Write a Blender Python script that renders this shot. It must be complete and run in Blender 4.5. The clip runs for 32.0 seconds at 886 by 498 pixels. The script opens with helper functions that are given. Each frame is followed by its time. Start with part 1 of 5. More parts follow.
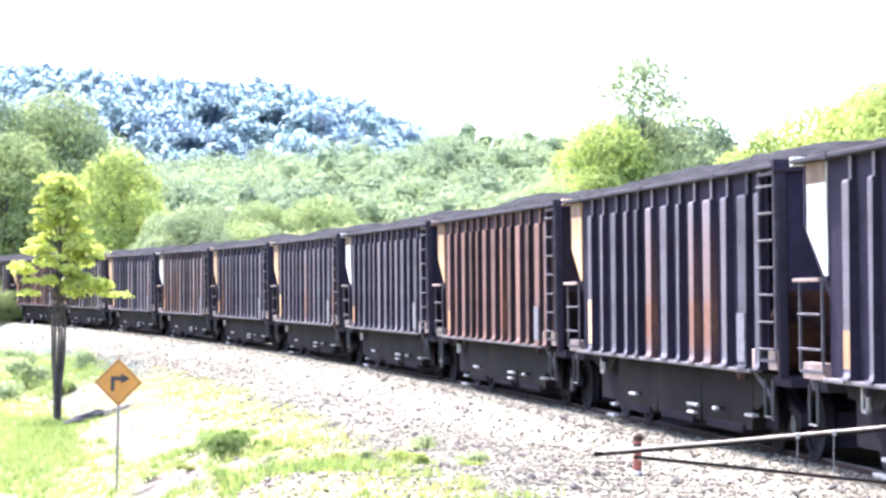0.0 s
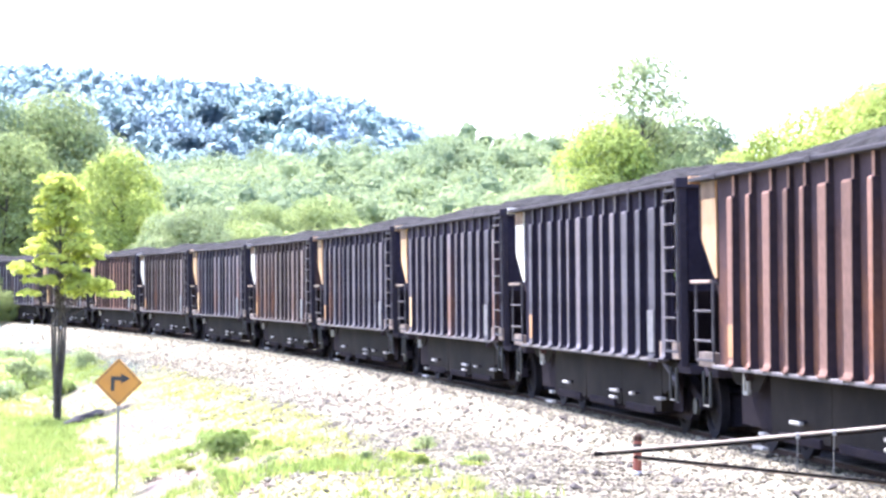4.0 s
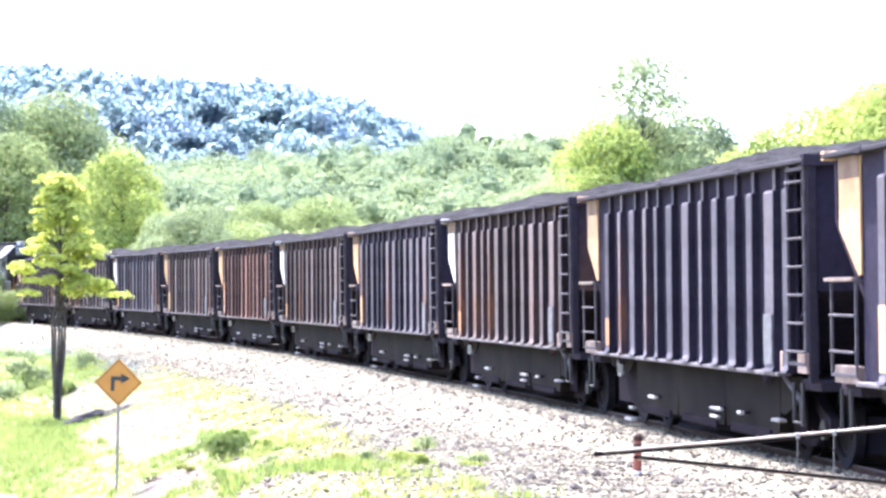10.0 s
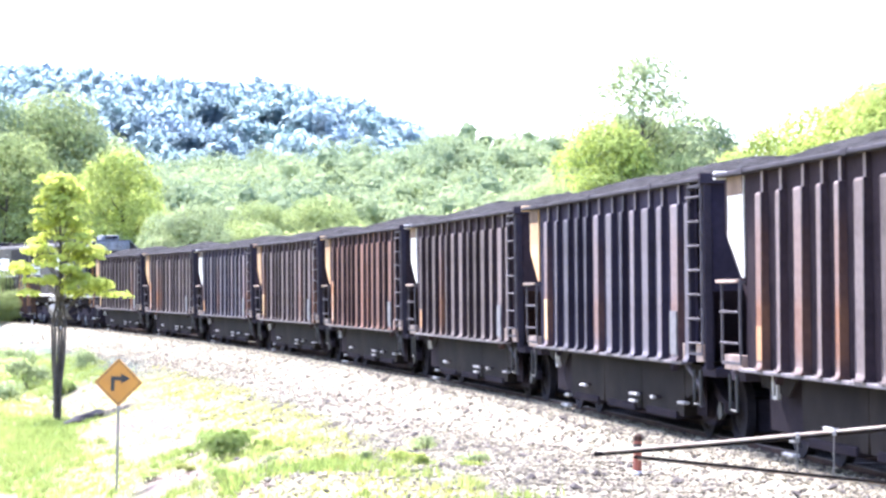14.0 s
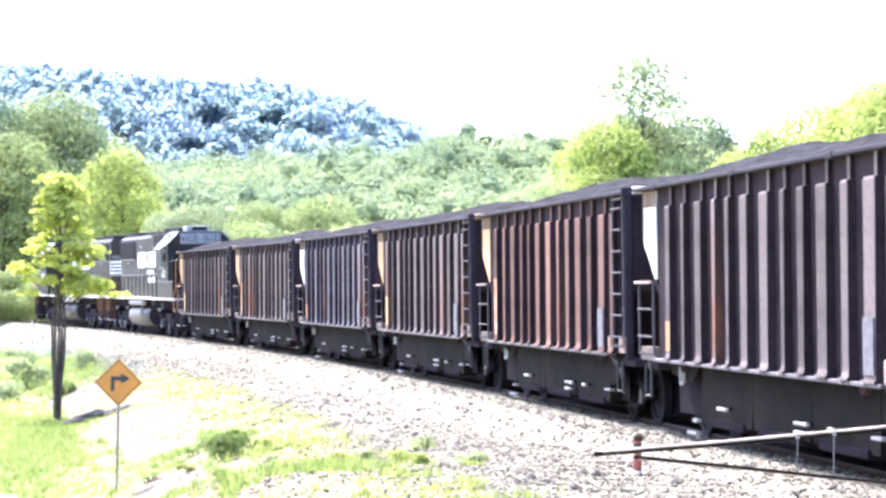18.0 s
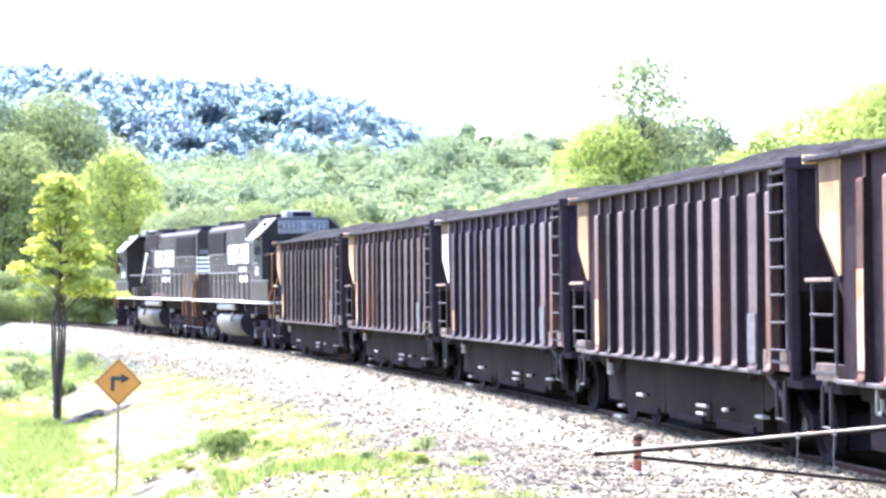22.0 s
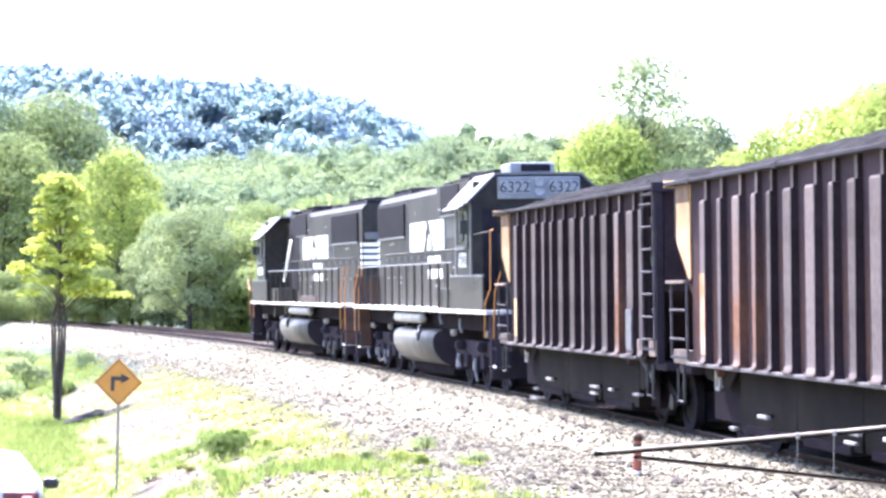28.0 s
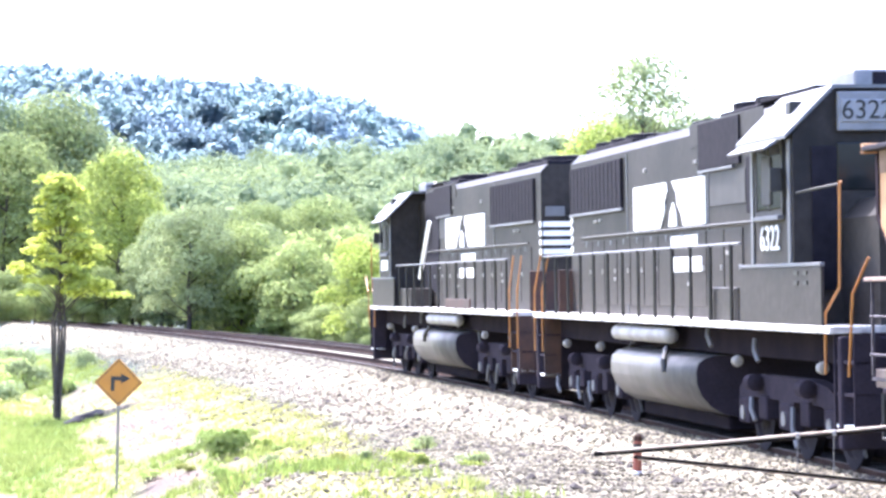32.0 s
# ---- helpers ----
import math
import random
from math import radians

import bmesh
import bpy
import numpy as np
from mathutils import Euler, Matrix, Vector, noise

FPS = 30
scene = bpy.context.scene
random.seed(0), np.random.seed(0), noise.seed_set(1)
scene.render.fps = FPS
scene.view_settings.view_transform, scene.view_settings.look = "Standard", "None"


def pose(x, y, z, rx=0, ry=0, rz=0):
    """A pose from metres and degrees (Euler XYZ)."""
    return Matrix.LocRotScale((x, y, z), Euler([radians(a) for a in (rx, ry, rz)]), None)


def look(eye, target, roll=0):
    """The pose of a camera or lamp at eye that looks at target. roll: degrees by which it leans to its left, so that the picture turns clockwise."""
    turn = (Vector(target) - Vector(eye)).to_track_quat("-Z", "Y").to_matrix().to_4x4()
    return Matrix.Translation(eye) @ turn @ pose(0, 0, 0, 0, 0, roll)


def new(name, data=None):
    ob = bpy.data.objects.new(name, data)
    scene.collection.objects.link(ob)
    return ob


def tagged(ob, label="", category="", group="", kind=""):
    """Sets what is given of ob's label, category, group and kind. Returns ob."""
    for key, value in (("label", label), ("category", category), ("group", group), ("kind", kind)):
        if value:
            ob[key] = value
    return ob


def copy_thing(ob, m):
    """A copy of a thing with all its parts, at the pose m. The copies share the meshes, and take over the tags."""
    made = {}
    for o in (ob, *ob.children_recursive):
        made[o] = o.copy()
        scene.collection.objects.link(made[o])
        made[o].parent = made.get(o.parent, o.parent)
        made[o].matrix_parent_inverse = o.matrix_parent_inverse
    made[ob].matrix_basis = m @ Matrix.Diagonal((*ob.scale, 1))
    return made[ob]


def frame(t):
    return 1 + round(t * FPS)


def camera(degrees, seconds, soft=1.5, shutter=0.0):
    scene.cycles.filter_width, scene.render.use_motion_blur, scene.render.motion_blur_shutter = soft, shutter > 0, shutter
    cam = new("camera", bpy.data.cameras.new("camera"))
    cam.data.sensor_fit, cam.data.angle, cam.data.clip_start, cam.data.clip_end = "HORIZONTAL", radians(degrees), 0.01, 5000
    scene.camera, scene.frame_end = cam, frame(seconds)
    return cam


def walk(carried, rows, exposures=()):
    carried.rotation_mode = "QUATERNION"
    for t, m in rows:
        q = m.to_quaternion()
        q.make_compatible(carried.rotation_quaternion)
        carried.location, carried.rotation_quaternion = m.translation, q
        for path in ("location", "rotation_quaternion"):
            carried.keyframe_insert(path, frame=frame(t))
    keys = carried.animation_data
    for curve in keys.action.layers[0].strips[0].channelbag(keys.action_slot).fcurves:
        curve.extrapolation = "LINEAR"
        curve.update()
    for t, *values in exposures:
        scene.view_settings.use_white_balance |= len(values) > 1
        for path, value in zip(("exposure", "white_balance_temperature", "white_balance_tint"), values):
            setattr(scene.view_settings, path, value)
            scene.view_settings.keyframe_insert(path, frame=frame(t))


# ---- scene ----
# ---- camera: stands still, long lens ----
EYE_Z = 0.912
cam = camera(19.336, 32.0, soft=2.8)
STAND = Matrix.Translation((0, 0, EYE_Z)) @ pose(0, 0, 0, 90 + 2.238, 0, 0) @ pose(0, 0, 0, 0, 0, 0.905)
walk(cam, [(0.0, STAND), (32.0, STAND)], [(0.0, 2.89, 5500, 20), (25.0, 2.89, 5500, 20), (28.0, 2.81, 5500, 20), (32.0, 2.72, 5500, 20)])

# ---- world and sun ----
SUN_AZ, SUN_EL = 117.0, 59.0  # the way towards the sun, degrees from +x towards +y, and its height
world = bpy.data.worlds.new("sky")
scene.world = world
world.use_nodes = True
wn = world.node_tree.nodes
sky = wn.new("ShaderNodeTexSky")
sky.sky_type, sky.sun_disc = "NISHITA", False
sky.sun_elevation, sky.sun_rotation = radians(SUN_EL), radians(90 - SUN_AZ)
sky.air_density, sky.dust_density, sky.ozone_density = 1.0, 4.0, 1.0
wn["Background"].inputs[1].default_value = 0.15
world.node_tree.links.new(sky.outputs[0], wn["Background"].inputs[0])
sun = new("sun", bpy.data.lights.new("sun", "SUN"))
sun.data.energy, sun.data.angle, sun.data.color = 3.5, radians(0.6), (1.0, 0.90, 0.76)
ca, sa, ce, se = math.cos(radians(SUN_AZ)), math.sin(radians(SUN_AZ)), math.cos(radians(SUN_EL)), math.sin(radians(SUN_EL))
sun.matrix_world = look((60 * ca, 60 * sa, 80), (60 * ca - 10 * ca * ce, 60 * sa - 10 * sa * ce, 80 - 10 * se))

# ---- the line of the track ----
GRADE = -0.020443


def bend(s):
    """Heading of the track in radians at s metres along it, in the direction of travel."""
    e = max(min(s, 70.0), -170.0)
    th = radians(-80.667) - 0.0013046 * e + 0.0852e-4 * e * e / 2
    slope = -0.0013046 + 0.0852e-4 * e
    return th + slope * (s - e)


S0, S1, DS = -700, 200, 1.0
_n = int((S1 - S0) / DS) + 1
LINE = np.zeros((_n, 4))  # x, y, z, heading
_i0 = int(-S0 / DS)
for _dir in (1, -1):
    x, y = 2.801, 53.223
    for k in range(0, (_n - 1 - _i0 if _dir > 0 else _i0) + 1):
        s = _dir * k * DS
        LINE[_i0 + _dir * k] = (x, y, GRADE * max(min(s, 90), -260), bend(s))
        h = bend(s + _dir * DS / 2)
        x, y = x + _dir * DS * math.cos(h), y + _dir * DS * math.sin(h)


def on_line(s):
    """x, y, z of the rail tops' middle and the heading at s."""
    f = (s - S0) / DS
    i = max(0, min(int(f), _n - 2))
    a, b = LINE[i], LINE[i + 1]
    return a + (b - a) * (f - i)


CANT = radians(1.9)


def beside(s, w, z=0.0, cant=False):
    """The point w metres to the right of the way of travel and z over the rails."""
    x, y, zz, h = on_line(s)
    if cant:
        w, z = w * math.cos(CANT) + z * math.sin(CANT), z * math.cos(CANT) - w * math.sin(CANT)
    return Vector((x + w * math.sin(h), y - w * math.cos(h), zz + z))


def on_rails(s, half):
    """Pose of a vehicle whose bogies stand half metres before and behind s: its +x is the way of travel, its -y the side to the right."""
    a, b = beside(s - half, 0), beside(s + half, 0)
    d = (b - a).normalized()
    rz, ry = math.atan2(d.y, d.x), -math.asin(d.z)
    return Matrix.Translation((a + b) / 2) @ Euler((CANT, ry, rz)).to_matrix().to_4x4()


def gone(t):
    """How far along the line the last wagon's rear end is at t seconds."""
    q = t - 28.0
    return 6.1382 * q + 0.003532 * q * q + 3.16e-5 * q * q * q


# ---- materials ----
def mat(name, a, b=None, scale=4.0, rough=0.8, metal=0.0, bump=0.0, fine=0.0, vary=0.0, island=0.0, mix=(0.35, 0.65), spec=0.5, emit=None, rusty=None, dust=None, tint=None):
    """A surface of colours a and b, mixed by coarse and fine noise; vary: brightness by object, island: by piece."""
    m = bpy.data.materials.new(name)
    m.use_nodes = True
    nt = m.node_tree
    n, ln = nt.nodes, nt.links
    p = n["Principled BSDF"]
    p.inputs["Roughness"].default_value, p.inputs["Metallic"].default_value = rough, metal
    p.inputs["Specular IOR Level"].default_value = spec
    co = n.new("ShaderNodeTexCoord")
    b = b or tuple(c * 0.75 for c in a)
    t1 = n.new("ShaderNodeTexNoise")
    t1.inputs["Scale"].default_value, t1.inputs["Detail"].default_value = scale, 5.0
    ln.new(co.outputs["Object"], t1.inputs["Vector"])
    ramp = n.new("ShaderNodeMapRange")
    ramp.inputs["From Min"].default_value, ramp.inputs["From Max"].default_value = mix
    ln.new(t1.outputs["Fac"], ramp.inputs["Value"])
    cm = n.new("ShaderNodeMix")
    cm.data_type = "RGBA"
    cm.inputs[6].default_value, cm.inputs[7].default_value = (*a, 1), (*b, 1)
    ln.new(ramp.outputs[0], cm.inputs[0])
    out = cm.outputs[2]
    t2 = n.new("ShaderNodeTexNoise")
    t2.inputs["Scale"].default_value, t2.inputs["Detail"].default_value = scale * 9, 3.0
    ln.new(co.outputs["Object"], t2.inputs["Vector"])

    def shade(src, lo, hi, col):
        r = n.new("ShaderNodeMapRange")
        r.inputs["To Min"].default_value, r.inputs["To Max"].default_value = lo, hi
        ln.new(src, r.inputs["Value"])
        h = n.new("ShaderNodeHueSaturation")
        ln.new(r.outputs[0], h.inputs["Value"])
        ln.new(col, h.inputs["Color"])
        return h.outputs[0]

    def blend(fac, col, other):
        k = n.new("ShaderNodeMix")
        k.data_type = "RGBA"
        ln.new(fac, k.inputs[0])
        ln.new(col, k.inputs[6])
        k.inputs[7].default_value = (*other, 1)
        return k.outputs[2]

    def ranged(src, lo, hi):
        r = n.new("ShaderNodeMapRange")
        r.inputs["From Min"].default_value, r.inputs["From Max"].default_value = lo, hi
        ln.new(src, r.inputs["Value"])
        return r.outputs[0]

    def times(u, v):
        k = n.new("ShaderNodeMath")
        k.operation = "MULTIPLY"
        ln.new(u, k.inputs[0])
        ln.new(v, k.inputs[1])
        return k.outputs[0]

    sep = n.new("ShaderNodeSeparateXYZ")
    ln.new(co.outputs["Object"], sep.inputs[0])
    if tint:  # pieces weathered each in its own way between two paints
        ob_t = n.new("ShaderNodeObjectInfo")
        out = blend(times(ranged(ob_t.outputs["Random"], 0.25, 1.1), ranged(t1.outputs["Fac"], 0.15, 0.6)), out, tint)
    if rusty:  # some pieces have rusted, mostly towards their feet
        ob_i = n.new("ShaderNodeObjectInfo")
        out = blend(times(ranged(ob_i.outputs["Random"], 0.84, 0.97), times(ranged(sep.outputs[2], 3.3, 1.6), ranged(t1.outputs["Fac"], 0.3, 0.6))), out, rusty)
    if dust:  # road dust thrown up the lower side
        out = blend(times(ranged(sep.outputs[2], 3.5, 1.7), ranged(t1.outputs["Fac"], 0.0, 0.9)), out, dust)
    if fine:
        out = shade(t2.outputs["Fac"], 1 - fine, 1 + fine, out)
    if vary:
        oi = n.new("ShaderNodeObjectInfo")
        out = shade(oi.outputs["Random"], 1 - vary, 1 + vary, out)
    if island:
        ge = n.new("ShaderNodeNewGeometry")
        out = shade(ge.outputs["Random Per Island"], 1 - island, 1 + island, out)
    ln.new(out, p.inputs["Base Color"])
    if bump:
        bp = n.new("ShaderNodeBump")
        bp.inputs["Strength"].default_value, bp.inputs["Distance"].default_value = bump, 0.02
        ln.new(t2.outputs["Fac"], bp.inputs["Height"])
        ln.new(bp.outputs[0], p.inputs["Normal"])
    if emit:
        p.inputs["Emission Color"].default_value, p.inputs["Emission Strength"].default_value = (*emit[0], 1), emit[1]
    return m


def leafy(name, a, b, back=0.5, island=0.35, scale=0.25, vary=0.12):
    """Leaves: two greens, light through them."""
    m = mat(name, a, b, scale=scale, rough=0.8, island=island, spec=0.08, vary=vary)
    n, ln = m.node_tree.nodes, m.node_tree.links
    p = n["Principled BSDF"]
    tr = n.new("ShaderNodeBsdfTranslucent")
    col = p.inputs["Base Color"].links[0].from_socket
    ln.new(col, tr.inputs["Color"])
    mx = n.new("ShaderNodeMixShader")
    mx.inputs[0].default_value = back
    ln.new(p.outputs[0], mx.inputs[1])
    ln.new(tr.outputs[0], mx.inputs[2])
    ln.new(mx.outputs[0], n["Material Output"].inputs["Surface"])
    return m


M = {}
M["steel_grey"] = mat("steel_grey", (0.1411, 0.1331, 0.1512), (0.0786, 0.0736, 0.0867), scale=1.2, rough=0.95, fine=0.3, vary=0.30, bump=0.1, rusty=(0.15, 0.068, 0.036), spec=0.04, tint=(0.145, 0.122, 0.125))
M["steel_brown"] = mat("steel_brown", (0.1613, 0.1351, 0.1290), (0.0927, 0.0766, 0.0746), scale=1.2, rough=0.95, fine=0.3, vary=0.30, bump=0.1, rusty=(0.15, 0.068, 0.036), spec=0.04, tint=(0.145, 0.116, 0.112))
M["steel_red"] = mat("steel_red", (0.1947, 0.1178, 0.0950), (0.1092, 0.0712, 0.0627), scale=1.2, rough=0.95, fine=0.3, vary=0.30, bump=0.1, rusty=(0.18, 0.075, 0.038), spec=0.04, tint=(0.20, 0.115, 0.09))
M["rust"] = mat("rust", (0.2232, 0.0992, 0.0434), (0.155, 0.062, 0.031), scale=3, rough=0.85, fine=0.3, vary=0.3)
M["pale"] = mat("pale_plate", (0.62, 0.60, 0.56), (0.48, 0.45, 0.42), scale=3, rough=0.6, fine=0.15)
M["orange"] = mat("orange_plate", (0.33, 0.16, 0.06), (0.38, 0.25, 0.12), scale=1.5, rough=0.7, fine=0.15)
M["tan"] = mat("tan_strip", (0.15, 0.105, 0.075), (0.10, 0.068, 0.05), scale=3, rough=0.85, spec=0.1, fine=0.25, vary=0.3)
M["worn_white"] = mat("worn_white", (0.52, 0.42, 0.36), (0.40, 0.19, 0.09), scale=2.2, rough=0.8, spec=0.1, fine=0.3)
M["amber"] = mat("amber_plate", (0.50, 0.33, 0.16), (0.42, 0.22, 0.09), scale=1.5, rough=0.7, fine=0.15)
M["ladder_steel"] = mat("ladder_steel", (0.0960, 0.0880, 0.1000), (0.0560, 0.0496, 0.0560), scale=5, rough=0.85, spec=0.1, fine=0.3)
M["patch"] = mat("worn_patch", (0.16, 0.12, 0.13), (0.17, 0.085, 0.06), scale=2, rough=0.9, spec=0.05, fine=0.3, vary=0.3)
# Chute sides near black: shade under the wagon is put into the colour.
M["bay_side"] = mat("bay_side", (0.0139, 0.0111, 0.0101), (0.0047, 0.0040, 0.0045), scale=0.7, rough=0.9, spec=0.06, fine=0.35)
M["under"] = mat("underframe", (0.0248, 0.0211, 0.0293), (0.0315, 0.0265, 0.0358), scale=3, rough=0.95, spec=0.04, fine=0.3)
M["chrome"] = mat("worn_steel", (0.3200, 0.3100, 0.3000), (0.2000, 0.1900, 0.1800), scale=6, rough=0.55)
M["wheel"] = mat("wheel_steel", (0.0225, 0.0196, 0.0243), (0.0169, 0.0144, 0.0187), scale=4, rough=0.9, spec=0.15)
M["coal"] = mat("coal", (0.0147, 0.0139, 0.0165), (0.0078, 0.0074, 0.0087), scale=6, rough=0.95, spec=0.1, bump=1.0, fine=0.6)
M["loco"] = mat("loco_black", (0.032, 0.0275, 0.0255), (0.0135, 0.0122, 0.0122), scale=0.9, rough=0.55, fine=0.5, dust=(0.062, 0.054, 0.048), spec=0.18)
M["tank_pale"] = mat("reservoir_grey", (0.30, 0.29, 0.28), (0.20, 0.19, 0.185), scale=2.5, rough=0.6, fine=0.12)
M["tank"] = mat("tank_grey", (0.0918, 0.0884, 0.0870), (0.0510, 0.0490, 0.0490), scale=2.5, rough=0.5, fine=0.12)
# Near-black tone for low parts, with the shade around them put into it.
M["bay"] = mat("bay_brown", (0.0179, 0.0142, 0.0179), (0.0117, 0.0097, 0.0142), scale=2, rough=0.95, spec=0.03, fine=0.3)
M["chord"] = mat("chord_steel", (0.0416, 0.0377, 0.0455), (0.0286, 0.026, 0.0325), scale=2, rough=0.9, spec=0.1, fine=0.3)
M["loco_dark"] = mat("loco_grille", (0.0168, 0.0150, 0.0210), (0.0114, 0.0102, 0.0150), scale=6, rough=0.8, spec=0.1, fine=0.3)
M["dusty"] = mat("dusty_black", (0.0349, 0.0335, 0.0326), (0.0232, 0.0224, 0.0218), scale=2.5, rough=0.7, fine=0.2)
M["white"] = mat("white_paint", (0.82, 0.82, 0.8), (0.74, 0.74, 0.71), scale=3, rough=0.5)
M["yellow"] = mat("yellow_paint", (0.40, 0.165, 0.030), (0.27, 0.11, 0.026), scale=3, rough=0.5)
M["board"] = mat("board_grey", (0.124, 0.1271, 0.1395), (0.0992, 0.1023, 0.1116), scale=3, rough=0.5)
M["board_mid"] = mat("board_mid", (0.20, 0.205, 0.225), (0.15, 0.155, 0.17), scale=5, rough=0.6, fine=0.2)
M["edge"] = mat("worn_white_edge", (0.62, 0.60, 0.57), (0.22, 0.20, 0.19), scale=3.5, rough=0.7, fine=0.3, mix=(0.42, 0.68))
M["dark_red"] = mat("dark_red", (0.0558, 0.0186, 0.0155), (0.0372, 0.0155, 0.0136), scale=3, rough=0.6)
M["board_pale"] = mat("board_pale", (0.2604, 0.2666, 0.2852), (0.2232, 0.2294, 0.248), scale=3, rough=0.5)
M["glass"] = mat("cab_glass", (0.016, 0.018, 0.019), (0.010, 0.012, 0.013), scale=2, rough=0.12, spec=0.3)
M["rail"] = mat("rail_brown", (0.055, 0.032, 0.024), (0.032, 0.02, 0.017), scale=3, rough=0.9, spec=0.1)
M["rail_top"] = mat("rail_top", (0.075, 0.065, 0.062), (0.05, 0.043, 0.041), scale=8, rough=0.6, metal=0.4, spec=0.2)
M["tie"] = mat("tie_wood", (0.034, 0.028, 0.030), (0.020, 0.017, 0.018), scale=4, rough=0.95, fine=0.3, vary=0.35, spec=0.2)
M["stone"] = mat("ballast_stone", (0.192, 0.175, 0.128), (0.114, 0.101, 0.074), scale=2, rough=0.95, fine=0.25, island=0.75, spec=0.2)
M["sign"] = mat("sign_amber", (0.45, 0.195, 0.016), (0.38, 0.16, 0.014), scale=2, rough=0.45)
M["black"] = mat("black_paint", (0.0124, 0.0112, 0.0112), (0.0186, 0.0174, 0.0155), scale=5, rough=0.5)
M["galv"] = mat("galvanised_post", (0.186, 0.1798, 0.1736), (0.1364, 0.1302, 0.124), scale=6, rough=0.5, metal=0.3)
M["bark"] = mat("bark", (0.066, 0.052, 0.046), (0.034, 0.027, 0.024), scale=5, rough=0.9, bump=0.8, fine=0.3)
M["rock"] = mat("rock", (0.0364, 0.028, 0.0259), (0.021, 0.0161, 0.0154), scale=2, rough=0.9, bump=0.6)
# Cream and near-black gate colours: lit top and shaded underside of a bar.
M["pipe_top"] = mat("gate_pipe_top", (0.60, 0.52, 0.42), (0.36, 0.26, 0.19), scale=5, rough=0.7)
M["pipe"] = mat("gate_pipe", (0.012, 0.009, 0.0085), (0.007, 0.0055, 0.005), scale=3, rough=0.85, spec=0.1)
M["orange_post"] = mat("orange_marker", (0.27, 0.075, 0.042), (0.21, 0.055, 0.032), scale=4, rough=0.6)
M["car_white"] = mat("car_paint", (0.336, 0.344, 0.368), (0.32, 0.328, 0.352), scale=2, rough=0.25)
M["car_glass"] = mat("car_glass", (0.15, 0.21, 0.27), (0.13, 0.19, 0.25), scale=2, rough=0.05)
M["lamp_red"] = mat("brake_lamp", (0.10, 0.012, 0.012), (0.08, 0.01, 0.01), scale=4, rough=0.3)
M["lamp_lit"] = mat("brake_lamp_lit", (0.5, 0.08, 0.07), rough=0.3, emit=((1.0, 0.35, 0.32), 0.35))
M["tyre"] = mat("tyre", (0.0186, 0.0186, 0.0186), (0.0124, 0.0124, 0.0124), scale=5, rough=0.9)
# Blue lift of distance haze is put into these leaf colours.
M["leaf_far"] = leafy("leaf_far_hazed", (0.245, 0.335, 0.335), (0.225, 0.30, 0.365), back=0.9, scale=0.03, island=0.02, vary=0.02)
M["leaf_young"] = leafy("leaf_young", (0.42, 0.46, 0.105), (0.31, 0.37, 0.085), back=0.6, island=0.3)
M["leaf_mid"] = leafy("leaf_wood", (0.235, 0.28, 0.135), (0.16, 0.205, 0.115), back=0.35, scale=0.05, island=0.10)
M["leaf_near"] = leafy("leaf_near", (0.305, 0.36, 0.135), (0.20, 0.25, 0.105), back=0.52, island=0.3)
M["leaf_lime"] = leafy("leaf_lime", (0.365, 0.425, 0.11), (0.255, 0.315, 0.085), back=0.5, island=0.32)
M["leaf_dark"] = leafy("leaf_dark", (0.185, 0.235, 0.12), (0.125, 0.168, 0.09), back=0.4, island=0.3)
M["leaf_pale"] = leafy("leaf_pale", (0.275, 0.325, 0.155), (0.19, 0.235, 0.12), back=0.48, island=0.3)
M["grass"] = leafy("grass_blades", (0.175, 0.23, 0.06), (0.25, 0.285, 0.09), back=0.5, scale=0.3, vary=0)
M["grass_dry"] = leafy("grass_dry", (0.33, 0.335, 0.105), (0.25, 0.275, 0.085), back=0.45, scale=0.3, vary=0)
M["weeds"] = leafy("weed_leaves", (0.17, 0.235, 0.07), (0.13, 0.20, 0.06), back=0.5, scale=0.6)


# ---- mesh helpers ----
def box(bm, x0, x1, y0, y1, z0, z1, bevel=0.0):
    r = bmesh.ops.create_cube(bm, size=1.0, matrix=Matrix.LocRotScale(((x0 + x1) / 2, (y0 + y1) / 2, (z0 + z1) / 2), None, (abs(x1 - x0), abs(y1 - y0), abs(z1 - z0))))
    if bevel:
        es = list({e for v in r["verts"] for e in v.link_edges})
        bmesh.ops.bevel(bm, geom=es, offset=bevel, segments=2, affect="EDGES", profile=0.5)


def prism(bm, pts, axis, a, b):
    """A polygon of 2D points drawn out along an axis from a to b. For y the points are (x, z), for x (y, z), for z (x, y)."""
    def at(p, d):
        return {"x": (d, p[0], p[1]), "y": (p[0], d, p[1]), "z": (p[0], p[1], d)}[axis]
    lo, hi = [bm.verts.new(at(p, a)) for p in pts], [bm.verts.new(at(p, b)) for p in pts]
    n = len(pts)
    bm.faces.new(lo), bm.faces.new(hi[::-1])
    for i in range(n):
        bm.faces.new((lo[i], hi[i], hi[(i + 1) % n], lo[(i + 1) % n]))


def lathe(bm, prof, m, n=20):
    """A turned body: prof of (radius, height) about the local z of m."""
    rings = []
    for r, z in prof:
        rings.append([bm.verts.new(m @ Vector((r * math.cos(2 * math.pi * i / n), r * math.sin(2 * math.pi * i / n), z))) for i in range(n)])
    for a, b in zip(rings, rings[1:]):
        for i in range(n):
            bm.faces.new((a[i], a[(i + 1) % n], b[(i + 1) % n], b[i]))
    bm.faces.new(rings[0][::-1]), bm.faces.new(rings[-1])


